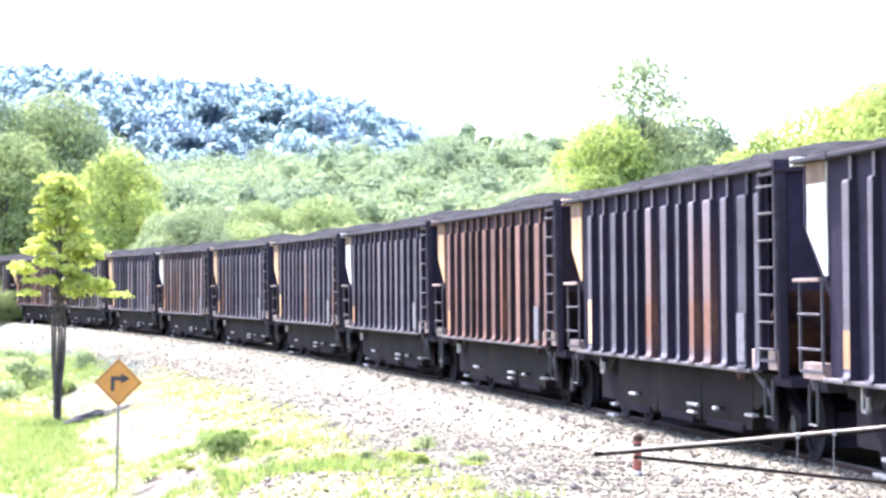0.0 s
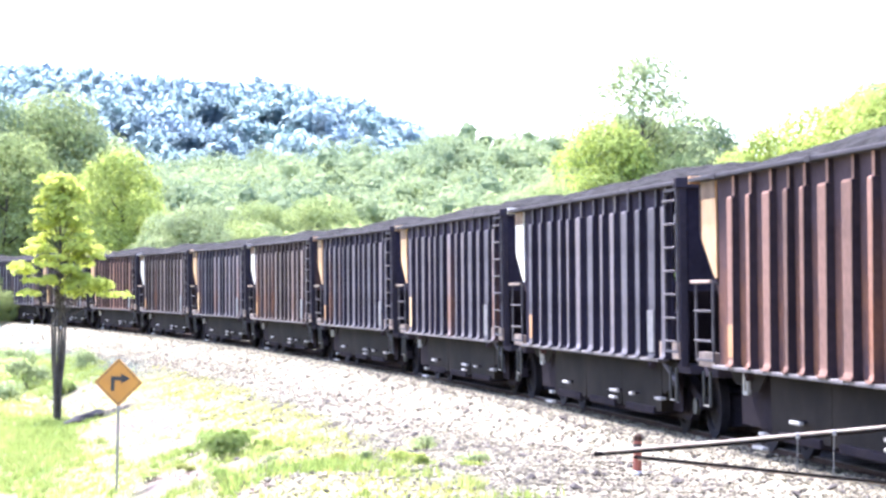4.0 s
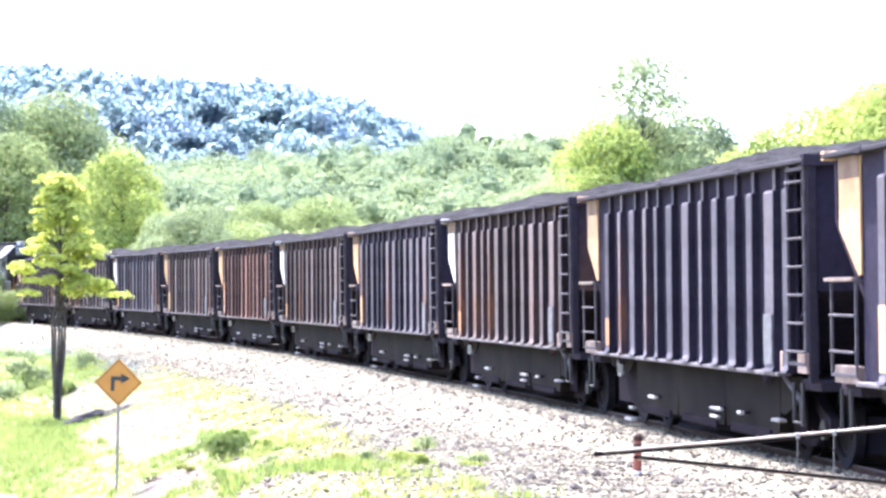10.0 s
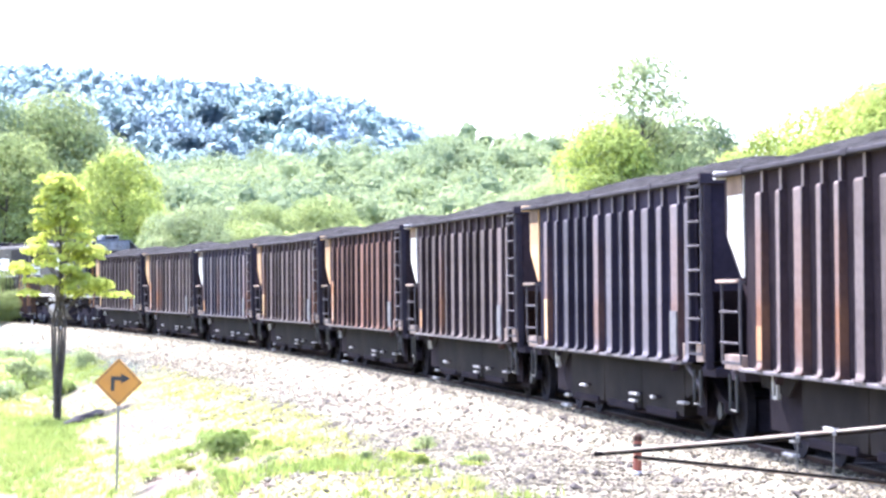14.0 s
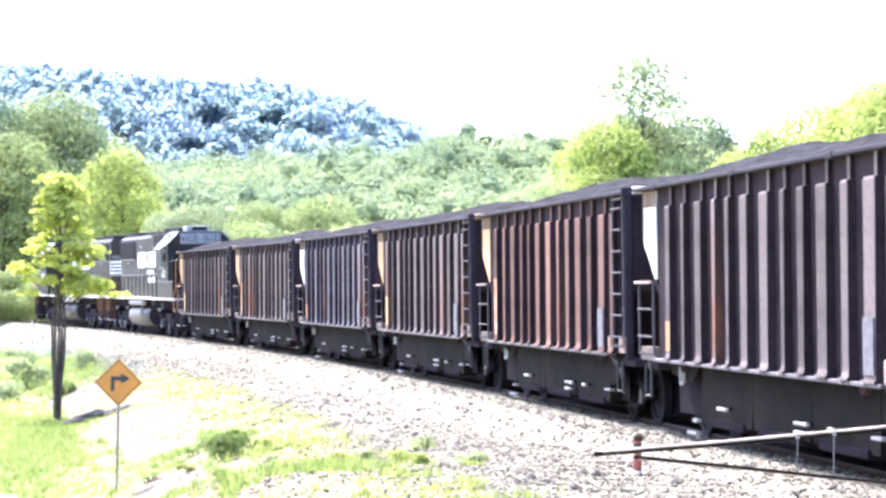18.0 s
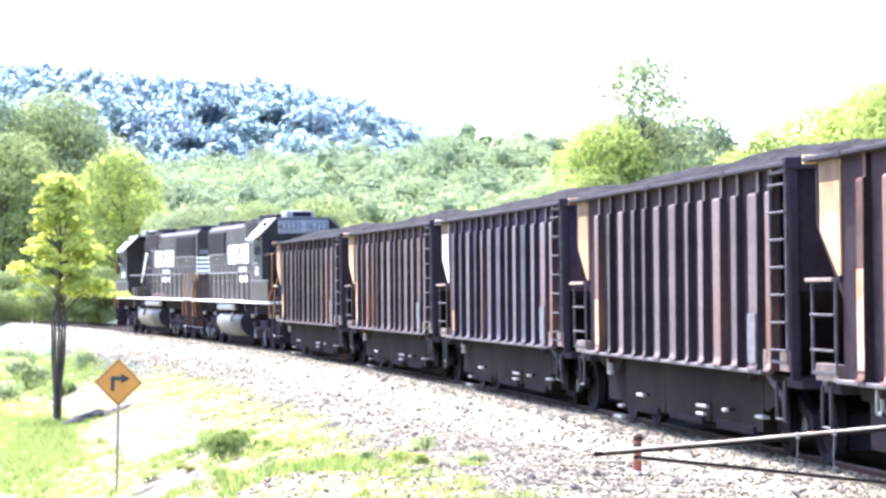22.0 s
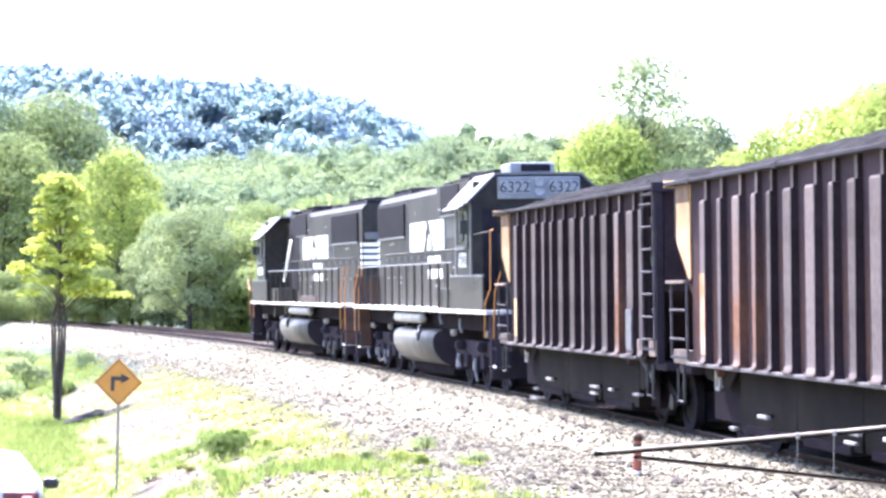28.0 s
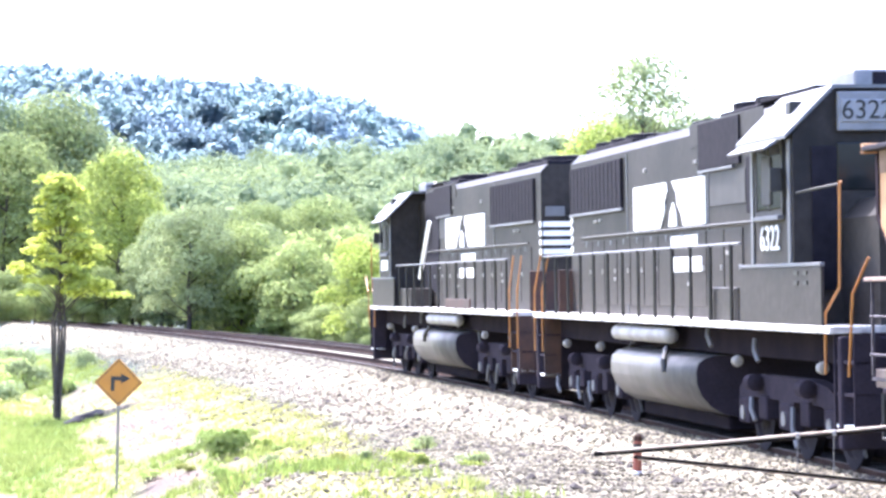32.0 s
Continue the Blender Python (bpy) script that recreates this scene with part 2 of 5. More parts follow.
def tube(bm, pts, r, n=8):
    """A bent round bar through the points; r one radius or one for each point."""
    pts = [Vector(p) for p in pts]
    rs = r if isinstance(r, (list, tuple)) else [r] * len(pts)
    rings = []
    for i, p in enumerate(pts):
        d = (pts[min(i + 1, len(pts) - 1)] - pts[max(i - 1, 0)]).normalized()
        u = d.orthogonal().normalized() if not rings else (u - d * u.dot(d)).normalized()
        v = d.cross(u)
        rings.append([bm.verts.new(p + rs[i] * (u * math.cos(2 * math.pi * k / n) + v * math.sin(2 * math.pi * k / n))) for k in range(n)])
    for a, b in zip(rings, rings[1:]):
        for k in range(n):
            bm.faces.new((a[k], a[(k + 1) % n], b[(k + 1) % n], b[k]))
    bm.faces.new(rings[0][::-1]), bm.faces.new(rings[-1])


def to_mesh(name, bm, material, smooth=False):
    bmesh.ops.recalc_face_normals(bm, faces=bm.faces)
    me = bpy.data.meshes.new(name)
    bm.to_mesh(me)
    bm.free()
    me.materials.append(M[material] if isinstance(material, str) else material)
    if smooth:
        me.polygons.foreach_set("use_smooth", [True] * len(me.polygons))
    return me


def part(name, bm, material, parent, label="", m=None, smooth=False):
    """One mesh object under a thing or a part; bm may be a mesh already made, shared by alike parts."""
    me = bm if isinstance(bm, bpy.types.Mesh) else to_mesh(name, bm, material, smooth)
    ob = new(name, me)
    ob.parent = parent
    if m is not None:
        ob.matrix_basis = m
    return tagged(ob, label)


def shape(fn, *args, **kw):
    bm = bmesh.new()
    fn(bm, *args, **kw)
    return bm


def boxes(*rows):
    bm = bmesh.new()
    for r in rows:
        box(bm, *r)
    return bm


def cloud(name, verts, faces, material):
    me = bpy.data.meshes.new(name)
    me.from_pydata(verts, [], faces)
    me.materials.append(M[material])
    return me


RX = pose(0, 0, 0, 90, 0, 0)  # turns a lathe's axis along -y
RY = pose(0, 0, 0, 0, 90, 0)  # turns a lathe's axis along +x
M["step"] = mat("step_plate", (0.26, 0.19, 0.15), (0.15, 0.10, 0.08), scale=6, rough=0.75, fine=0.3, vary=0.4)
M["sill"] = mat("side_sill", (0.12, 0.105, 0.11), (0.05, 0.042, 0.05), scale=7, rough=0.8, fine=0.4, vary=0.2)
M["plate_dim"] = mat("data_plate", (0.13, 0.125, 0.135), (0.07, 0.065, 0.075), scale=9, rough=0.7, fine=0.3)
# Darker copies of the steel paints: shade between the ribs is in them.
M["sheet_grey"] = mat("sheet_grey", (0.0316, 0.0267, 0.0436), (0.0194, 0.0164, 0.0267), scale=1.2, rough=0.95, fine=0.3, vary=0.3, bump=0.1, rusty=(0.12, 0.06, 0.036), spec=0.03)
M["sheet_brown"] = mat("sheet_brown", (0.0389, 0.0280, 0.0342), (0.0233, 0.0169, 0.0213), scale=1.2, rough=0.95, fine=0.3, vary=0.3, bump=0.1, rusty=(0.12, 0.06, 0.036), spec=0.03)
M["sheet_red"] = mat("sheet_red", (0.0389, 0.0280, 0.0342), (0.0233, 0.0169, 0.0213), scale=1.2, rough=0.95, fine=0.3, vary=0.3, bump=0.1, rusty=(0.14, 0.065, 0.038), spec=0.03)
M["slope_stone"] = mat("slope_stone", (0.125, 0.100, 0.080), (0.070, 0.054, 0.044), scale=2, rough=0.95, fine=0.25, island=0.5, spec=0.2)
M["end_rust"] = mat("end_rust", (0.0605, 0.0286, 0.0187), (0.033, 0.01815, 0.01485), scale=3, rough=0.8, fine=0.3)
M["herb"] = leafy("herb_leaves", (0.33, 0.435, 0.14), (0.42, 0.48, 0.18), back=0.62, island=0.2, vary=0.1)
M["recess"] = mat("recess_paint", (0.0437, 0.0364, 0.0510), (0.0273, 0.0237, 0.0328), scale=2, rough=0.95, spec=0.04, fine=0.3)


# ---- ground ----
def smooth(a, b, x):
    t = np.clip((x - a) / (b - a), 0, 1)
    return t * t * (3 - 2 * t)


def along(x, y):
    """For arrays of places: s along the line, w to its right, and the rail's height there."""
    x, y = np.ravel(x), np.ravel(y)
    s, w, z = np.zeros(len(x)), np.zeros(len(x)), np.zeros(len(x))
    for i in range(0, len(x), 4000):
        dx = x[i:i + 4000, None] - LINE[None, :, 0]
        dy = y[i:i + 4000, None] - LINE[None, :, 1]
        k = np.argmin(dx * dx + dy * dy, 1)
        h = LINE[k, 3]
        ddx, ddy = dx[np.arange(len(k)), k], dy[np.arange(len(k)), k]
        s[i:i + 4000] = S0 + k * DS + ddx * np.cos(h) + ddy * np.sin(h)
        w[i:i + 4000] = ddx * np.sin(h) - ddy * np.cos(h)
        z[i:i + 4000] = LINE[k, 2]
    return s, w, z


ROAD = [(-5.2, -600.0, -0.9), (-5.2, 4.0, -0.9), (-6.8, 27.5, -1.62), (-7.8, 34.5, -1.95), (-9.3, 43.0, -2.3), (-11.0, 52.7, -2.62), (-12.1, 58.0, -2.72), (-14.0, 63.0, -2.75), (-24.0, 80.0, -2.5), (-40.0, 100.0, -2.2), (-90.0, 140.0, -2.0)]


def road_at(y):
    ys = [r[1] for r in ROAD]
    return np.interp(y, ys, [r[0] for r in ROAD]), np.interp(y, ys, [r[2] for r in ROAD])


def lumps(x, y, f):
    return np.sin(x * f + 1.3) * np.cos(y * f * 0.83 + 0.4) + 0.5 * np.sin(x * f * 2.3 + y * f * 1.9) + 0.3 * np.cos(x * f * 4.1 - y * f * 3.7)


def skyline(rows):
    """Columns across from the middle, and the slope of the sight line to a skyline."""
    return [c - 784 for c, _ in rows], [(621 - r - (c - 784) * 0.0158) / 4602.0 for c, r in rows]


RIDGE = skyline([(-400, 345), (200, 332), (280, 313), (340, 302), (420, 296), (500, 284), (600, 271), (700, 259), (800, 238), (880, 228), (960, 229), (1020, 242), (1100, 260), (1700, 275)])
HILL = skyline([(-400, 130), (0, 122), (100, 124), (180, 130), (240, 128), (300, 131), (400, 136), (470, 138), (540, 150), (600, 162), (660, 176), (700, 192), (760, 224), (850, 252), (1100, 280), (2000, 330)])


def ground_z(x, y):
    x, y = np.asarray(x, float), np.asarray(y, float)
    shp = x.shape
    s, w, z = along(x, y)
    x, y = x.ravel(), y.ravel()
    # the bed of both tracks, then the bank down to the road's side
    prof = np.interp(w, [-9.5, -6.6, 1.7, 2.6, 4.6, 6.0, 9.0, 30], [-0.9, -0.20, -0.20, -0.48, -0.8, -1.25, -2.3, -2.5])
    level = smooth(52, 32, y) * (x > -3.0)
    prof = prof * (1 - level) + np.where(w > 1.7, -0.26, prof) * level
    out = z + prof + lumps(x, y, 0.9) * 0.05 * smooth(3.2, 5, w)
    # the road and its verge
    rx, rz = road_at(y)
    d = np.abs(x - rx)
    low = rz + lumps(x, y, 0.35) * 0.12 * smooth(3.2, 5, d)
    k = smooth(3.0, 6.0, d) * (x > rx) + smooth(3.4, 12.0, d) * (x <= rx)
    west = np.where(x < rx, rz + 0.10 * np.maximum(d - 3.4, 0), out)
    out = np.where(d < 14, low * (1 - k) + np.where(x > rx, out, west) * k, np.where(x < rx, west, out))
    # the land behind: a field, a wooded ridge, the far hill
    rise = 0.03 * np.clip(-w - 10, 0, 60)
    col = 4602.0 * x / np.maximum(y, 1.0)
    ridge = np.interp(col, RIDGE[0], RIDGE[1]) * 520 - 19
    hill = np.interp(col, HILL[0], HILL[1]) * 1150 - 25.0
    up = ridge * smooth(250, 500, y) * smooth(700, 560, y) + 2
    up2 = hill * smooth(760, 1130, y) * smooth(1700, 1200, y)
    back = smooth(150, 260, y)
    return (np.clip(out + np.minimum(rise, 2), -6, 6) * (1 - back * 0.8) + np.maximum(up, up2) * back).reshape(shp)


def spread(*bits):
    return np.unique(np.concatenate([np.arange(*b) for b in bits]))


GX = spread((-3000, -400, 200), (-400, -60, 15), (-60, -30, 3), (-30, 22, 0.45), (22, 60, 3), (60, 400, 15), (400, 3001, 200))
GY = spread((-600, -40, 40), (-40, 16, 2.5), (16, 130, 0.6), (130, 240, 2.5), (240, 1300, 14), (1300, 4001, 300))
XX, YY = np.meshgrid(GX, GY)
ZZ = ground_z(XX, YY)
nx, ny = len(GX), len(GY)
idx = np.arange(nx * ny).reshape(ny, nx)
quads = np.stack([idx[:-1, :-1], idx[:-1, 1:], idx[1:, 1:], idx[1:, :-1]], -1).reshape(-1, 4)
ground_mesh = bpy.data.meshes.new("ground")
ground_mesh.from_pydata(np.stack([XX, YY, ZZ], -1).reshape(-1, 3).tolist(), [], quads.tolist())
ground_mesh.polygons.foreach_set("use_smooth", [True] * len(ground_mesh.polygons))
# what the ground is made of, corner by corner: ballast near the line, grass and bare earth on the bank
gs, gw, gz = along(XX, YY)
rx, rz = road_at(YY.ravel())
px, py = XX.ravel(), YY.ravel()


def band(w, a, b, soft=0.5):
    return smooth(a - soft, a + soft, w) * smooth(b + soft, b - soft, w)


def growth(x, y, s, w):
    """Shares of yellow grass, green grass and bare sandy earth beside the line."""
    q = w + lumps(x, y, 0.55) * 0.35
    dry = band(q, 4.6, 6.1, 0.4) * smooth(-48, -34, s) * smooth(9, 4, s)
    dry = np.maximum(dry, band(q, 5.6, 7.4, 0.4) * smooth(4, 9, s) * (lumps(x, y, 0.8) > -0.1))
    green = smooth(8.4, 9.2, q) + band(q, 5.6, 9.0) * smooth(-44, -56, s) * 0.6
    patch = band(lumps(x + 7, y, 0.75), 0.35, 3.0, 0.2) * band(q, 5.6, 8.6) * 0.8 * smooth(-18, -6, s)
    green = np.clip(np.maximum(green, patch), 0, 1)
    earth = np.clip(band(q, 6.1, 8.6, 0.4) * (0.55 + 0.4 * band(s, -28, 0, 3.0) + 0.35 * lumps(x + 3, y, 0.9)), 0, 1)
    dry = np.maximum(dry, band(q, 5.9, 8.8, 0.4) * (1 - earth) * smooth(-46, -34, s) * 0.75)
    # a strip of lush grass runs down from the young tree; the rest of the verge is pale straw
    lush = np.exp(-((x + 12.3 - (86 - y) * 0.085) / 1.05) ** 2) * smooth(54, 62, y) * smooth(94, 87, y)
    lush = np.clip(lush + 0.08 + 0.28 * np.clip(lumps(x * 1.3 + 2, y * 0.4, 0.55), 0, 1), 0, 1)
    verge = smooth(8.4, 9.2, q)
    dry = np.maximum(dry, verge * (1 - lush))
    earth = np.maximum(earth, verge * (1 - lush) * np.clip(0.4 + 0.7 * lumps(x + 9, y, 0.45), 0, 1))
    return dry, green * np.where(verge > 0.5, lush, 1), earth


cover = np.zeros((nx * ny, 4), np.float32)
wob = lumps(px, py, 0.5) * 0.4
near_line = np.abs(gs) < 330
cover[:, 0] = smooth(5.0 + 1.2 * smooth(2, 14, gs), 4.2 + 1.2 * smooth(2, 14, gs), gw + wob) * smooth(-9.0, -7.0, gw) * near_line  # ballast
cover[:, 1] = np.maximum(smooth(-3.2, -3.8, gw) * smooth(-8.5, -7.0, gw), smooth(1.45, 1.15, np.abs(gw)) * (0.35 + 0.55 * smooth(-45, -22, gs))) * near_line  # darker ballast of the second track; main bed painted with the train's shade
cover[:, 2] = smooth(3.3, 2.9, np.abs(px - rx)) * (py < 138) * (gw > 3)  # road
cover[:, 3] = 1
att = ground_mesh.color_attributes.new("cover", "FLOAT_COLOR", "POINT")
att.data.foreach_set("color", cover.ravel())
grown = np.ones((nx * ny, 4), np.float32)
grown[:, 0], grown[:, 1], grown[:, 2] = growth(px, py, gs, gw)
grown[:, 0:3] *= ((gw > 3) & (py < 230))[:, None]
att2 = ground_mesh.color_attributes.new("growth", "FLOAT_COLOR", "POINT")
att2.data.foreach_set("color", grown.ravel())
gm = bpy.data.materials.new("ground_cover")
gm.use_nodes = True
gn, gl = gm.node_tree.nodes, gm.node_tree.links
gp = gn["Principled BSDF"]
gp.inputs["Roughness"].default_value = 0.95
gp.inputs["Specular IOR Level"].default_value = 0.2
gco = gn.new("ShaderNodeTexCoord")


def gnoise(scale, detail=5.0):
    t = gn.new("ShaderNodeTexNoise")
    t.inputs["Scale"].default_value, t.inputs["Detail"].default_value = scale, detail
    gl.new(gco.outputs["Object"], t.inputs["Vector"])
    return t.outputs["Fac"]


def gmix(fac, a, b, lo=0.0, hi=1.0):
    r = gn.new("ShaderNodeMapRange")
    r.inputs["From Min"].default_value, r.inputs["From Max"].default_value = lo, hi
    gl.new(fac, r.inputs["Value"])
    m = gn.new("ShaderNodeMix")
    m.data_type = "RGBA"
    gl.new(r.outputs[0], m.inputs[0])
    for i, c in ((6, a), (7, b)):
        if isinstance(c, tuple):
            m.inputs[i].default_value = (*c, 1)
        else:
            gl.new(c, m.inputs[i])
    return m.outputs[2]


def layer(name):
    v = gn.new("ShaderNodeVertexColor")
    v.layer_name = name
    q = gn.new("ShaderNodeSeparateColor")
    gl.new(v.outputs["Color"], q.inputs[0])
    return q.outputs


cov, gro = layer("cover"), layer("growth")
n_big, n_mid, n_fine, n_grit = gnoise(0.22), gnoise(1.6), gnoise(13.0, 3.0), gnoise(21.0, 3.0)
forest_floor = gmix(n_mid, (0.022, 0.034, 0.026), (0.036, 0.05, 0.034), 0.35, 0.65)
earth = gmix(n_fine, (0.112, 0.086, 0.069), (0.068, 0.050, 0.040), 0.40, 0.66)
dry = gmix(n_mid, (0.275, 0.262, 0.082), (0.222, 0.216, 0.066), 0.35, 0.65)
green = gmix(n_mid, (0.075, 0.125, 0.022), (0.135, 0.175, 0.036), 0.35, 0.65)
land = gmix(gro[2], forest_floor, earth)
land = gmix(gro[0], land, dry)
land = gmix(gro[1], land, green)
land = gmix(cov[0], land, gmix(n_grit, (0.174, 0.157, 0.114), (0.060, 0.051, 0.038), 0.52, 0.70))
land = gmix(cov[1], land, gmix(n_fine, (0.06, 0.052, 0.053), (0.032, 0.028, 0.030), 0.35, 0.65))
land = gmix(cov[2], land, gmix(n_fine, (0.155, 0.1519, 0.1488), (0.1178, 0.1147, 0.1116)))
gl.new(land, gp.inputs["Base Color"])
gb = gn.new("ShaderNodeBump")
gb.inputs["Strength"].default_value, gb.inputs["Distance"].default_value = 0.7, 0.05
gl.new(n_fine, gb.inputs["Height"])
gl.new(gb.outputs[0], gp.inputs["Normal"])
ground_mesh.materials.append(gm)
tagged(new("ground", ground_mesh), "grassy bank, pale gravel and wooded land round the railway", "ground", kind="structure")


# ---- the two tracks ----
def rail_strip(w, prof, s0, s1, step):
    """A bar of the given cross-section (across, up) drawn along the line, w metres to its right."""
    vs, fs, n = [], [], len(prof)
    ss = np.arange(s0, s1 + 0.01, step)
    for s in ss:
        for a, b in prof:
            vs.append(beside(float(s), w + a, b)[:])
    for i in range(len(ss) - 1):
        for k in range(n):
            fs.append((i * n + k, i * n + (k + 1) % n, (i + 1) * n + (k + 1) % n, (i + 1) * n + k))
    return vs, fs


FOOT = [(-0.07, -0.18), (0.07, -0.18), (0.07, -0.165), (0.012, -0.15), (0.012, -0.045), (0.036, -0.035), (0.036, -0.012), (-0.036, -0.012), (-0.036, -0.035), (-0.012, -0.045), (-0.012, -0.15), (-0.07, -0.165)]
HEAD = [(-0.034, -0.012), (0.034, -0.012), (0.034, -0.003), (0.026, 0.0), (-0.026, 0.0), (-0.034, -0.003)]
for centre, lab in ((0.0, "steel railway track with polished rails on dark wooden ties"), (-4.3, "second railway track with dark ties beyond the train")):
    track = tagged(new("railway_track"), lab, "track", group="railway tracks", kind="structure")
    for side in (-0.7525, 0.7525):
        rail = part("rail", cloud("rail", *rail_strip(centre + side, FOOT, -330, 110, 2.0), "rail"), None, track)
        part("rail_head", cloud("rail_head", *rail_strip(centre + side, HEAD, -330, 110, 2.0), "rail_top"), None, rail, "polished running surface")
    tie_mesh = to_mesh("tie", shape(box, -0.11, 0.11, -1.3, 1.3, -0.34, -0.185, 0.012), "tie")
    for k in range(300):
        s = -125 + k * 0.54
        p = beside(s, centre)
        part("tie", tie_mesh, None, track, m=Matrix.Translation(p) @ pose(0, 0, 0, 0, 0, math.degrees(on_line(s)[3]) + random.uniform(-0.6, 0.6)))
    vs, fs = [], []
    for s in [-330 + 0.54 * k for k in range(379)] + [37 + 0.54 * k for k in range(100)]:
        q = Matrix.Translation(beside(s, centre)) @ pose(0, 0, 0, 0, 0, math.degrees(on_line(s)[3]))
        b0 = len(vs)
        vs += [(q @ Vector((x, y, z)))[:] for z in (-0.34, -0.185) for x, y in ((-0.11, -1.3), (0.11, -1.3), (0.11, 1.3), (-0.11, 1.3))]
        fs += [tuple(b0 + i for i in f) for f in ((4, 5, 6, 7), (0, 1, 5, 4), (1, 2, 6, 5), (2, 3, 7, 6), (3, 0, 4, 7))]
    tagged(part("far_ties", cloud("far_ties", vs, fs, "tie"), None, track), kind="stuff")


def shoulder(w):
    """Height of the near ballast over the rails' level, w metres to the right of the line."""
    return np.interp(w, [0.80, 0.90, 1.10, 2.10, 2.75, 3.6], [-0.20, -0.075, -0.045, -0.06, -0.42, -0.85])


SH_W = [0.82, 0.86, 0.92, 1.0, 1.15, 1.4, 1.7, 2.0, 2.2, 2.45, 2.75, 3.2, 3.6]
sh_s = np.arange(-330.0, 110.5, 0.5)
sh_v = [beside(float(a), w + 0.03 * math.sin(a * 2.9 + w * 5), float(shoulder(w)) + 0.018 * math.sin(a * 3.7 + 4 * w) * math.sin(a * 1.3 - 2 * w))[:] for a in sh_s for w in SH_W]
n_w = len(SH_W)
sh_f = [(i * n_w + k, i * n_w + k + 1, (i + 1) * n_w + k + 1, (i + 1) * n_w + k) for i in range(len(sh_s) - 1) for k in range(n_w - 1)]
sh_mesh = bpy.data.meshes.new("ballast_shoulder")
sh_mesh.from_pydata(sh_v, [], sh_f)
for layer_name, shade_of in (("cover", (1.0, 0.0, 0.0, 1.0)), ("growth", (0.0, 0.0, 0.0, 1.0))):
    sh_mesh.color_attributes.new(layer_name, "FLOAT_COLOR", "POINT").data.foreach_set("color", np.tile(np.array(shade_of, np.float32), len(sh_v)))
sh_mesh.polygons.foreach_set("use_smooth", [True] * len(sh_mesh.polygons))
sh_mesh.materials.append(gm)
tagged(new("ballast_shoulder", sh_mesh), "pale crushed stone piled level with the near rail", "ballast", kind="structure")


# ---- coal hopper wagons ----
PITCH = 14.726  # coupler to coupler
X_REAR, X_FRONT, X_WEDGE = -6.80, 7.05, -5.60  # ends of a wagon body, and where its ribbed side begins
Z_TOP, Z_SILL, SIDE = 3.81, 1.19, 1.52
RIBS = [(-4.56, 0.28), (-3.60, 0.18), (-2.67, 0.36), (-1.75, 0.19), (-1.00, 0.18), (-0.12, 0.36), (0.89, 0.40), (1.78, 0.18), (2.60, 0.29), (3.50, 0.41), (4.43, 0.29), (5.38, 0.43), (6.12, 0.22)]  # middle and width


def wheelset(r, gauge=0.7525):
    bm = bmesh.new()
    for sgn in (-1, 1):
        m = Matrix.Translation((0, sgn * gauge, 0)) @ RX @ Matrix.Scale(-sgn, 4, (0, 0, 1))
        lathe(bm, [(0.10, -0.10), (0.13, -0.10), (0.14, -0.06), (r * 0.78, -0.03), (r * 0.80, -0.07), (r - 0.005, -0.07), (r, 0.03), (r + 0.028, 0.045), (r + 0.028, 0.07), (r * 0.8, 0.075), (r * 0.76, 0.03), (0.14, 0.07), (0.10, 0.08)], m, 24)
        for k in range(5):  # plate holes' ribs
            a = 2 * math.pi * k / 5
            c = Vector((math.cos(a) * r * 0.5, sgn * (gauge + 0.03), math.sin(a) * r * 0.5))
            box(bm, c.x - 0.03, c.x + 0.03, c.y - 0.03, c.y + 0.03, c.z - 0.03, c.z + 0.03)
    lathe(bm, [(0.075, -1.05), (0.075, 1.05)], RX, 12)
    return to_mesh("wheelset", bm, "wheel")


HOPPER_WHEEL = wheelset(0.457)
LOCO_WHEEL = wheelset(0.508)


def truck(parent, x, length, frame_mesh, wheel_mesh, r, offsets, cap_mesh, cap_w=1.11):
    tk = part("truck", boxes((x - 0.22, x + 0.22, -0.95, 0.95, 0.42, 0.72, 0.03)), "under", parent)
    for sgn in (-1, 1):
        part("side_frame", frame_mesh, None, tk, m=pose(x, sgn * 1.0, 0))
        for o in offsets:
            part("bearing_cap", cap_mesh, None, tk, m=pose(x + o, sgn * cap_w, r, 90 * sgn, 0, 0))
    part("brake_rigging", boxes((x + offsets[0] - 0.25, x + offsets[-1] + 0.25, -0.62, 0.62, 0.14, 0.62, 0.03)), "under", tk)
    for o in offsets:
        part("wheelset", wheel_mesh, None, tk, m=pose(x + o, 0, r))
    return tk


def build_frame_mesh():
    """Cast side frame of a two-axle truck with its spring nest."""
    bm = bmesh.new()
    prism(bm, [(-1.12, 0.42), (-1.12, 0.60), (-0.85, 0.68), (-0.40, 0.88), (0.40, 0.88), (0.85, 0.68), (1.12, 0.60), (1.12, 0.42), (0.80, 0.50), (0.42, 0.72), (-0.42, 0.72), (-0.80, 0.50)], "y", -0.07, 0.07)
    prism(bm, [(-0.80, 0.50), (-0.42, 0.22), (0.42, 0.22), (0.80, 0.50), (0.62, 0.50), (0.36, 0.32), (-0.36, 0.32), (-0.62, 0.50)], "y", -0.06, 0.06)
    for k in (-0.2, 0.0, 0.2):
        lathe(bm, [(0.075, 0.30), (0.075, 0.72)], Matrix.Translation((k, 0, 0)), 8)
    return to_mesh("side_frame", bm, "under")


